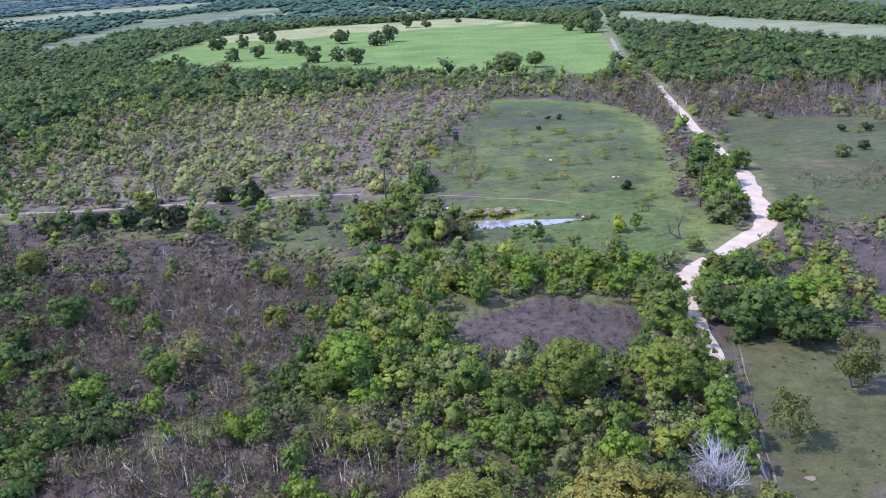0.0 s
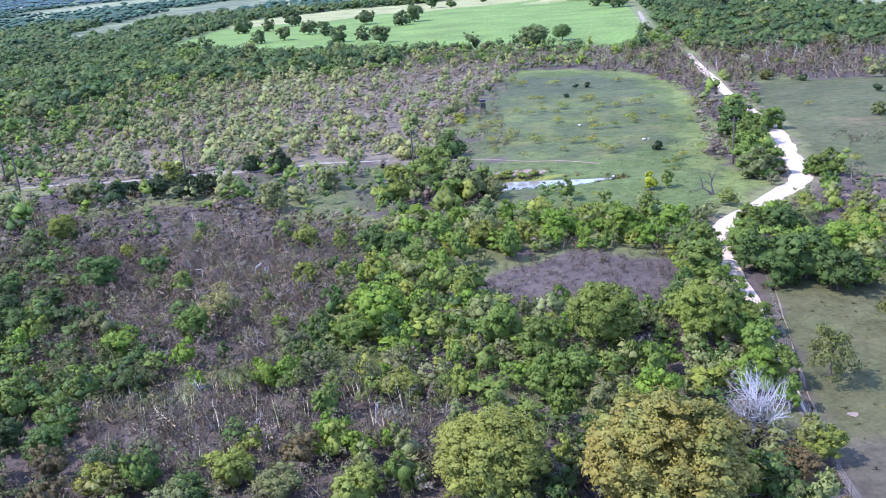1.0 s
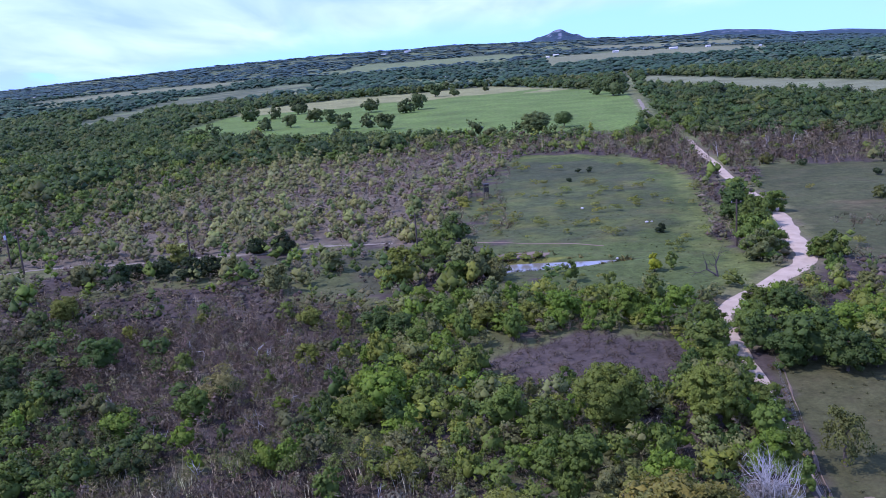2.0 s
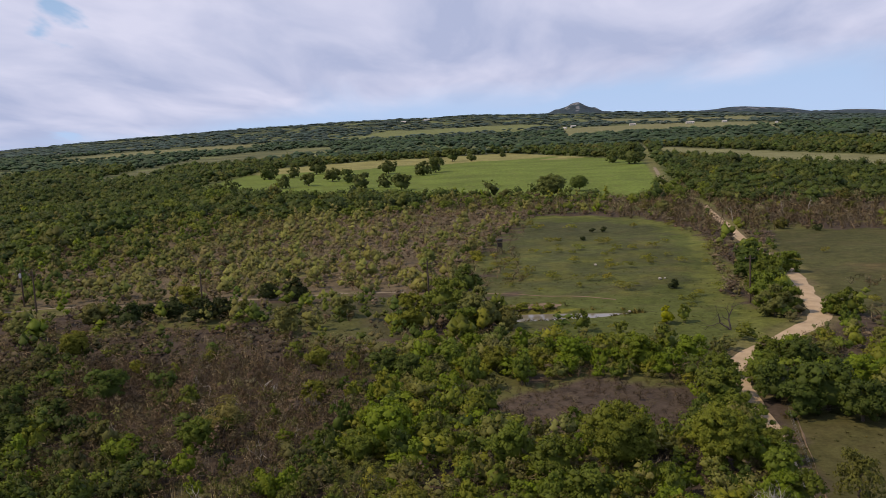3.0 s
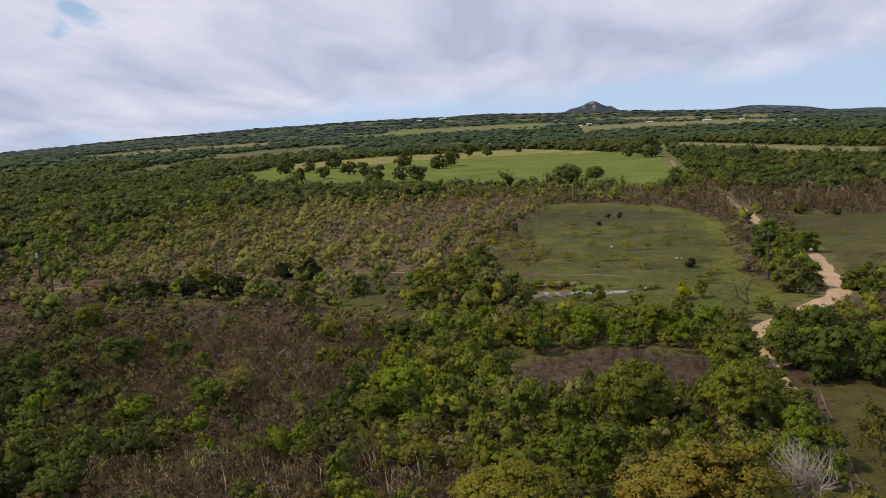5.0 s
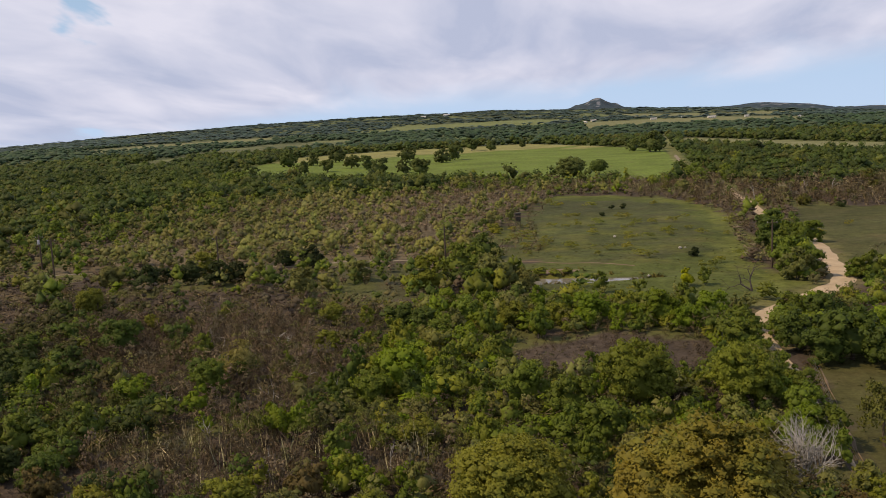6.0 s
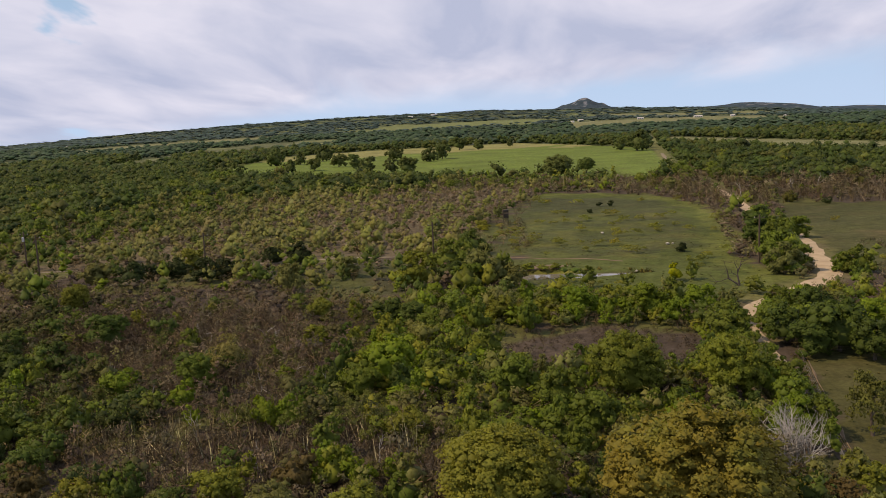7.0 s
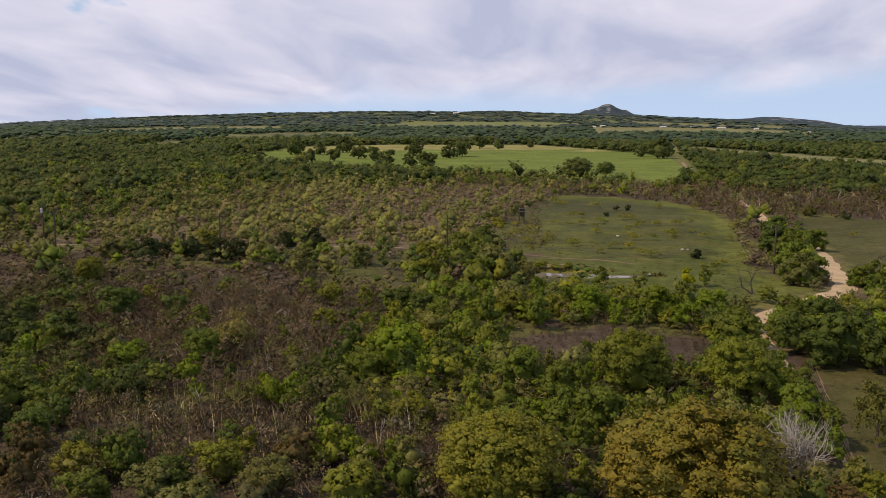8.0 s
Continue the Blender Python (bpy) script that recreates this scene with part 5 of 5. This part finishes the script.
free &= rng.uniform(size=len(x)) < np.where(inside(BRUSH, x, y), 0.12, np.where(inside(THICKET, x, y), 0.85, np.where(inside(FRONT, x, y), 0.18, np.where(x > -24, 0.8, 0.35))))
for a, b in zip(x[free], y[free]):
    dull = a < -18 or b < 72
    k = str(rng.choice(["bright", "mid", "olive", "yellowish", "deep"], p=[0.06, 0.24, 0.34, 0.10, 0.26] if dull else [0.18, 0.36, 0.2, 0.10, 0.16]))
    words = {"bright": "bright green", "mid": "medium green", "olive": "grey-green", "yellowish": "yellow-green", "deep": "dark green"}[k]
    plant("bush", "shrub", float(a), float(b), float(rng.uniform(2.2, 4.6)), TINT[k], f"{words} leafy bush growing among bare brush", "bush", "bushes in the thicket", float(rng.uniform(1.0, 1.5)))

# small growth in the meadows
meadow_clumps = loose(680, 7, 9, 4, 18, 0.030, 0.85, 0.3)
x, y = scatter((-8, 128, 125, 325), 4.9)
wild = ~open_ground(x, y) & (inside(MEADOW, x, y) | inside(MEADOW_EAST, x, y))
keep = wild & (rng.uniform(size=len(x)) < np.where(inside(MEADOW_CORE, x, y), 0.42, 0.16) * np.where((y > 240) | (x > 60), 0.2, 1.0) * np.where(waves(x, y, 24, 74) > -0.1, 1.2, 0.4))
x, y = x[keep], y[keep]
massed("meadow_growth", meadow_clumps, x, y, rng.triangular(1.6, 3.2, 5.6, len(x)), rng.uniform(0.5, 0.75, len(x)), 1.08 * tints(len(x), [(0.215, 0.235, 0.068), (0.190, 0.215, 0.062), (0.165, 0.192, 0.058), (0.270, 0.280, 0.064)], (4, 4, 2, 2), 0.1), LEAVES_MASSED, "thin feathery yellow-green bushes dotted over the meadow", "bushes")

# grass
blades = [twig_bunch(np.random.default_rng(690 + k), 16, 0.55, 1.1, 0.05) for k in range(4)]
x, y = scatter((-50, 62, 66, 205), 1.9)
grassy = inside(MEADOW, x, y) | inside(PASTURE, x, y) | inside(LAWN_WEST, x, y) | (inside(MEADOW_EAST, x, y))
keep = grassy & (away(ROAD, x, y) > 2.6) & (pond_depth(x, y) < 0.1) & (away(TRAIL, x, y) > 1.4) & (rng.uniform(size=len(x)) < 0.55)
x, y = x[keep], y[keep]
massed("grass", blades, x, y, rng.uniform(0.3, 0.6, len(x)), rng.uniform(0.35, 0.8, len(x)), tints(len(x), [C["mown"], C["meadow"], C["pasture"], (0.252, 0.220, 0.084)], (3, 3, 3, 1)), TWIGS, "short spring grass with dry tufts", "grass")
x, y = scatter((-4, 150, 34, 176), 0.55)
shore = np.hypot((x - POND_AT[0]) / POND_SIZE[0], (y - POND_AT[1]) / POND_SIZE[1])
keep = ((shore > 1.12) & (shore < 1.5) | (x < 10) & (shore > 1.0) & (shore < 1.5)) & (rng.uniform(size=len(x)) < 0.35) & (waves(x, y, 5, 79) > -0.3)
keep |= (np.hypot((x - 6.0) / 7.0, (y - 167.8) / 3.4) < 1.1) & (rng.uniform(size=len(x)) < 0.10)
x, y = x[keep], y[keep]
massed("reeds", blades, x, y, rng.uniform(0.6, 1.3, len(x)), rng.uniform(0.7, 1.3, len(x)), tints(len(x), [(0.160, 0.150, 0.070), (0.105, 0.115, 0.050), (0.215, 0.190, 0.100), (0.060, 0.065, 0.035)], (3, 3, 2, 2)), TWIGS, "tufts of rank reeds and grass round the pond", "reeds")
verge = scatter((20, 40, 45, 130), 0.8)
keep = (np.abs(away(FENCE_LINE, *verge)) < 0.6) & (rng.uniform(size=len(verge[0])) < 0.5)
x, y = verge[0][keep], verge[1][keep]
massed("verge_grass", blades, x, y, rng.uniform(0.5, 0.9, len(x)), rng.uniform(0.5, 1.0, len(x)), tints(len(x), [(0.210, 0.170, 0.084), (0.147, 0.120, 0.059), (0.105, 0.120, 0.042)], (3, 3, 2)), TWIGS, "rank dry grass along the wire fence", "grass")

# woods
wood_trees = clouds(700, 9, 8, 9, 0.050, "shrub", 1.28, EIGHT, 0.74)
wood_trees_beyond = clouds(710, 7, 6, 4, 0.068, "shrub", 1.28)
x, y = scatter((-430, 190, 330, 900), 6.6)
wild = ~open_ground(x, y) & in_view_stretch(x, y, 40) & ~inside(MEADOW_EAST, x, y) & ~inside(MEADOW, x, y) & ~inside(SAPLINGS, x, y)
wild &= (away(ROAD, x, y) > np.where(y > 340, 4.5, 7)) & ((y > 335) | (x < -112) | (x > 70) & (y > 250))
share = np.where((x > 60) & (y < 318 + 12 * waves(x, y, 30, 67)), 0.0, 0.9) * np.where((x > -30) & (x < 75) & (y < 390), 0.04, 1.0) * np.where((y > 420) & (x < -190) & (waves(x, y, 120, 66) > 0.5), 0.3, 1)
keep = wild & (rng.uniform(size=len(x)) < share)
x, y = x[keep], y[keep]
near_wood = y < 560
for name, kinds, m in (("woods", wood_trees, near_wood), ("woods_beyond", wood_trees_beyond, ~near_wood)):
    n = int(m.sum())
    massed(name, kinds, x[m], y[m], rng.triangular(5.0, 8.5, 12.5, n), rng.uniform(0.7, 1.05, n), tints(n, [(0.066, 0.110, 0.038), (0.082, 0.126, 0.040), (0.052, 0.092, 0.036), (0.112, 0.142, 0.050)], (4, 4, 3, 2), 0.22), LEAVES_MASSED, "dense dark green woodland around the fields", "woods")

far_trees = clouds(720, 6, 5, 0, 0.09, "shrub", 1.4)
distant_trees = clouds(730, 5, 3, 0, 0.09, "shrub", 1.4)
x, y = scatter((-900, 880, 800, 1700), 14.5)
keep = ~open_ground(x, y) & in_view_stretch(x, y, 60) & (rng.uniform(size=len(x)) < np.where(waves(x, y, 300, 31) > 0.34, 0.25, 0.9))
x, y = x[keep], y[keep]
# tints pushed toward blue, in place of haze over the far trees
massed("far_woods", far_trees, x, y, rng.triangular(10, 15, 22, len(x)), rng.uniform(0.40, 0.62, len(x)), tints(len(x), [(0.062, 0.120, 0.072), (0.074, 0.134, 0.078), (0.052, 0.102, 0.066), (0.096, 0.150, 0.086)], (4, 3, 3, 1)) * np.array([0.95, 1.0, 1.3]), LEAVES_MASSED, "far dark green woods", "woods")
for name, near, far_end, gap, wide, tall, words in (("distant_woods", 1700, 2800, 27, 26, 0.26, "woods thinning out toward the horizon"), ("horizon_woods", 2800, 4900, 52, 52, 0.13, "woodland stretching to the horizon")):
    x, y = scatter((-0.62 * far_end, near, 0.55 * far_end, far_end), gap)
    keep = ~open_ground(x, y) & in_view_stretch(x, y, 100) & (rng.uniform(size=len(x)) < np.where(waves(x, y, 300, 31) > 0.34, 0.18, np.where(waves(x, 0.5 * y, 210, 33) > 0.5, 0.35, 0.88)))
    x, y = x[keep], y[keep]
    # blue-green leaf colour carries the haze of distance
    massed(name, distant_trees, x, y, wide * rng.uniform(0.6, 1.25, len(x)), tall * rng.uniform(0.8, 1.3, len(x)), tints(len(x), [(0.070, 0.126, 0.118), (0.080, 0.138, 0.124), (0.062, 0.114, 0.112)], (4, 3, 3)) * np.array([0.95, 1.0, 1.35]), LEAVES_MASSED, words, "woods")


# the same scrub goes on beside and behind
x, y = scatter((-270, -70, 270, 300), 16)
keep = ~in_view_stretch(x, y, 10) & ~((np.abs(x) < 85) & (y < 55))
near_by = scatter((-85, -45, 85, 58), 6.0)
near_keep = (near_by[1] < 42) | ~in_view_stretch(*near_by)
x, y = np.r_[x[keep], near_by[0][near_keep]], np.r_[y[keep], near_by[1][near_keep]]
keep = ~open_ground(x, y) & ~inside(MEADOW_EAST, x, y)
x, y = x[keep], y[keep]
massed("scrub_around", scrub_mid + mid_clumps[:5], x, y, rng.triangular(1.8, 3.6, 6.5, len(x)), rng.uniform(0.7, 1.2, len(x)), np.where((rng.uniform(size=len(x)) < 0.5)[:, None], tints(len(x), GREENS, (2, 4, 4, 2, 2)), tints(len(x), SCRUB_TINTS, (3, 3, 3, 3, 3))), LEAVES_MASSED, "mixed green and grey scrub on the surrounding land", "scrub")


# ---------------------------------------------------------------- hills on the horizon
def hill(name, cx, cy, wide, deep, tall, flat, seed, label):
    n = 48
    u = np.linspace(-1, 1, n)
    gx2, gy2 = (a.ravel() for a in np.meshgrid(u, u))
    d = np.hypot(gx2, gy2) + 0.06 * waves(gx2, gy2, 0.5, seed)
    z = tall * np.minimum(np.clip((1 - d) / (1 - flat), 0, 1) ** 1.35, 0.98)
    px, py = cx + gx2 * wide, cy + gy2 * deep
    z = z + height(px, py) - 2 + 0.02 * tall * waves(gx2, gy2, 0.22, seed + 1)
    k = (np.arange(n - 1)[:, None] * n + np.arange(n - 1)).ravel()
    # rock and slope tints have blue-grey aerial haze mixed in
    tint = np.where((waves(gx2, gy2, 0.25, seed + 2) + 3 * (0.5 - d) > 0.9)[:, None], (0.190, 0.212, 0.245), (0.040, 0.070, 0.092))
    ob = new(name, mesh_of(name, np.stack([px, py, z], 1), np.stack([k, k + 1, k + 1 + n, k + n], 1), GROUND, tint, True, "cover"))
    return tagged(ob, label, "hill", kind="structure")


hill("hill_mound", 408, 4250, 180, 190, 58, 0.02, 71, "steep rocky conical hill on the horizon")
hill("hill_mesa", 1290, 4300, 380, 260, 28, 0.25, 72, "long flat-topped wooded hill on the horizon")
hill("hill_ridge", 1960, 4350, 600, 300, 18, 0.3, 73, "low wooded ridge on the horizon")


# ---------------------------------------------------------------- poles, fence, hunting blind, far houses
def utility_pole(x, y, tall, transformer):
    ob = new("utility_pole")
    ob.matrix_basis = pose(x, y, float(height(np.array([x]), np.array([y]))[0]) - 0.1, 0, 0, float(rng.uniform(-6, 6)))
    part("pole", rod((0, 0, 0), (0, 0, tall), 0.20, 0.14, 12), POLE_WOOD, ob)
    part("crossarm", box(0, 0.16, tall - 0.6, 2.0, 0.1, 0.12, 0.01), POLE_WOOD, ob)
    for k in (-0.85, 0.85):
        part("insulator", rod((k, 0.16, tall - 0.54), (k, 0.16, tall - 0.34), 0.05, 0.035, 8), GREY_CAN, ob, "grey porcelain insulator")
    if transformer:
        can = part("transformer", rod((0, -0.42, tall - 2.0), (0, -0.42, tall - 1.1), 0.26, 0.26, 14), GREY_CAN, ob, "grey transformer can")
        part("lid", rod((0, -0.42, tall - 1.1), (0, -0.42, tall - 1.0), 0.28, 0.1, 14), GREY_CAN, can)
    return tagged(ob, "weathered wooden utility pole with a short crossarm", "utility pole", "line of utility poles")


for x, y, tall, can in ((-13.6, 174, 8.6, False), (-59.5, 173.5, 8.6, False), (-97.1, 179, 8.6, False), (-103.5, 186, 8.6, True), (46.8, 164.4, 9.0, False)):
    utility_pole(x, y, tall, can)

fence = tagged(new("wire_fence"), "low wire fence with thin posts along the pasture", "fence")
FENCE = FENCE_LINE + [(42, 104.0), (52, 103.4), (64, 102.8)]
post_mesh = None
spots = []
for (ax, ay), (bx, by) in zip(FENCE, FENCE[1:]):
    n = max(1, round(math.hypot(bx - ax, by - ay) / 4.5))
    spots += [(ax + (bx - ax) * k / n, ay + (by - ay) * k / n) for k in range(n)]
for x, y in spots:
    if post_mesh is None:
        first = part("post", rod((0, 0, -0.3), (0, 0, 1.2), 0.035, 0.03, 6), RUSTY, fence)
        post_mesh = first.data
    else:
        first = under("post", post_mesh, fence)
    first.matrix_basis = pose(x, y, float(height(np.array([x]), np.array([y]))[0]), float(rng.normal(0, 2)), float(rng.normal(0, 2)), 0)
for level in (0.4, 0.75, 1.1):
    pieces = []
    for (ax, ay), (bx, by) in zip(spots, spots[1:]):
        za, zb = (float(height(np.array([p]), np.array([q]))[0]) + level for p, q in ((ax, ay), (bx, by)))
        side = np.array([-(by - ay), bx - ax, 0]) / math.hypot(bx - ax, by - ay) * 0.006
        a, b, u = np.array([ax, ay, za]), np.array([bx, by, zb]), np.array([0, 0, 0.006])
        v = np.array([a + side, a + u, a - side, a - u, b + side, b + u, b - side, b - u])
        pieces.append((v, np.array([(0, 1, 5, 4), (1, 2, 6, 5), (2, 3, 7, 6), (3, 0, 4, 7)])))
    under("wire", mesh_of("wire", *join(pieces), STEEL), fence, "thin galvanised fence wire")

blind = new("hunting_blind")
blind.matrix_basis = pose(1.3, 238.0, float(height(np.array([1.3]), np.array([238.0]))[0]), 0, 0, 8) @ Matrix.Diagonal((0.72, 0.72, 1.12, 1))
for sx in (-0.75, 0.75):
    for sy in (-0.75, 0.75):
        part("leg", rod((sx * 1.15, sy * 1.15, -0.2), (sx, sy, 1.5), 0.07, 0.07, 6), POLE_WOOD, blind)
part("floor_board", box(0, 0, 1.5, 1.8, 1.8, 0.08, 0.01), BLIND_PLY, blind)
for cx, cy, wx, wy in ((0, -0.85, 1.8, 0.05), (0, 0.85, 1.8, 0.05), (-0.87, 0, 0.05, 1.65), (0.87, 0, 0.05, 1.65)):
    part("wall_panel", box(cx, cy, 2.02, wx, wy, 0.96, 0.0), BLIND_PLY, blind)
    part("upper_panel", box(cx, cy, 3.12, wx, wy, 0.5, 0.0), BLIND_PLY, blind)
for sx in (-0.86, 0.86):
    for sy in (-0.84, 0.84):
        part("corner_post", box(sx, sy, 2.45, 0.09, 0.09, 1.84, 0.0), BLIND_PLY, blind)
part("roof", box(0, 0, 3.42, 2.2, 2.2, 0.08, 0.02), BLIND_ROOF, blind, "dull dark sheet roof")
tagged(blind, "dark wooden hunting blind on short legs in the meadow", "hunting blind")


def pale_rock(x, y, wide, seed):
    r = np.random.default_rng(seed)
    v, f = TWENTY
    v = v * r.uniform(0.8, 1.15, (len(v), 1)) * np.array([0.5, 0.4, 0.3]) * wide
    ob = new("limestone_block", mesh_of("limestone_block", v, f, LIMESTONE))
    ob.matrix_basis = pose(x, y, float(height(np.array([x]), np.array([y]))[0]) + 0.16 * wide, 0, 0, float(r.uniform(0, 360)))
    return tagged(ob, "small pale limestone block lying in the meadow grass", "rock", "limestone blocks")


for k, (x, y, wide) in enumerate(((24.0, 213.1, 1.0), (24.2, 161.7, 0.8), (35.2, 191.0, 1.1), (36.4, 191.6, 0.7), (-1.2, 171.5, 0.9), (0.6, 172.4, 0.7))):
    pale_rock(x, y, wide, 880 + k)


def house(x, y, long_side, deep_side, wall_h, turn, label, name="farm_house"):
    ob = new(name)
    ob.matrix_basis = pose(x, y, float(height(np.array([x]), np.array([y]))[0]) - 0.3, 0, 0, turn)
    part("wall", box(0, 0, wall_h / 2, long_side, deep_side, wall_h), HOUSE_WALL, ob)
    bm = bmesh.new()
    hx, hy, r = long_side / 2 + 0.5, deep_side / 2 + 0.6, deep_side * 0.28
    v = [bm.verts.new(p) for p in ((-hx, -hy, wall_h), (hx, -hy, wall_h), (hx, hy, wall_h), (-hx, hy, wall_h), (-hx, 0, wall_h + r), (hx, 0, wall_h + r))]
    for f in ((0, 1, 5, 4), (2, 3, 4, 5), (0, 4, 3), (1, 2, 5), (3, 2, 1, 0)):
        bm.faces.new([v[k] for k in f])
    part("roof", bm, HOUSE_ROOF, ob, "pale gabled roof")
    n = max(2, int(long_side / 4))
    for k in range(n):
        part("window", box(-long_side / 2 + (k + 0.5) * long_side / n, -deep_side / 2 - 0.02, wall_h * 0.55, 1.3, 0.08, 1.3), HOUSE_GLASS, ob, "dark window pane")
    return tagged(ob, label, "house", "far farm buildings")


for row in ((196, 2010, 26, 11, 5, 8), (150, 1900, 16, 9, 4, -15), (330, 2060, 30, 10, 5, 2), (395, 2070, 34, 11, 5, -4), (455, 2040, 40, 12, 5, 3), (505, 2030, 22, 10, 5, 5), (560, 1750, 18, 9, 4, 20), (620, 1760, 16, 9, 4, -10), (690, 1900, 20, 9, 4, 12),
            (-370, 1350, 16, 9, 4, 25), (-880, 1750, 20, 10, 4, 10), (-930, 1790, 22, 10, 4, -12), (-800, 1800, 16, 9, 4, 15), (-20, 1180, 9, 7, 4, 10), (-330, 3300, 40, 14, 8, 0), (-250, 3350, 50, 14, 9, 5)):
    house(row[0] + 17 * math.sin(row[1]), row[1] + 45 * math.cos(row[0]), row[2] * 0.45, row[3] * 0.5, row[4] * 0.6, row[5] * 3, "small pale farm building with a pale gabled roof")
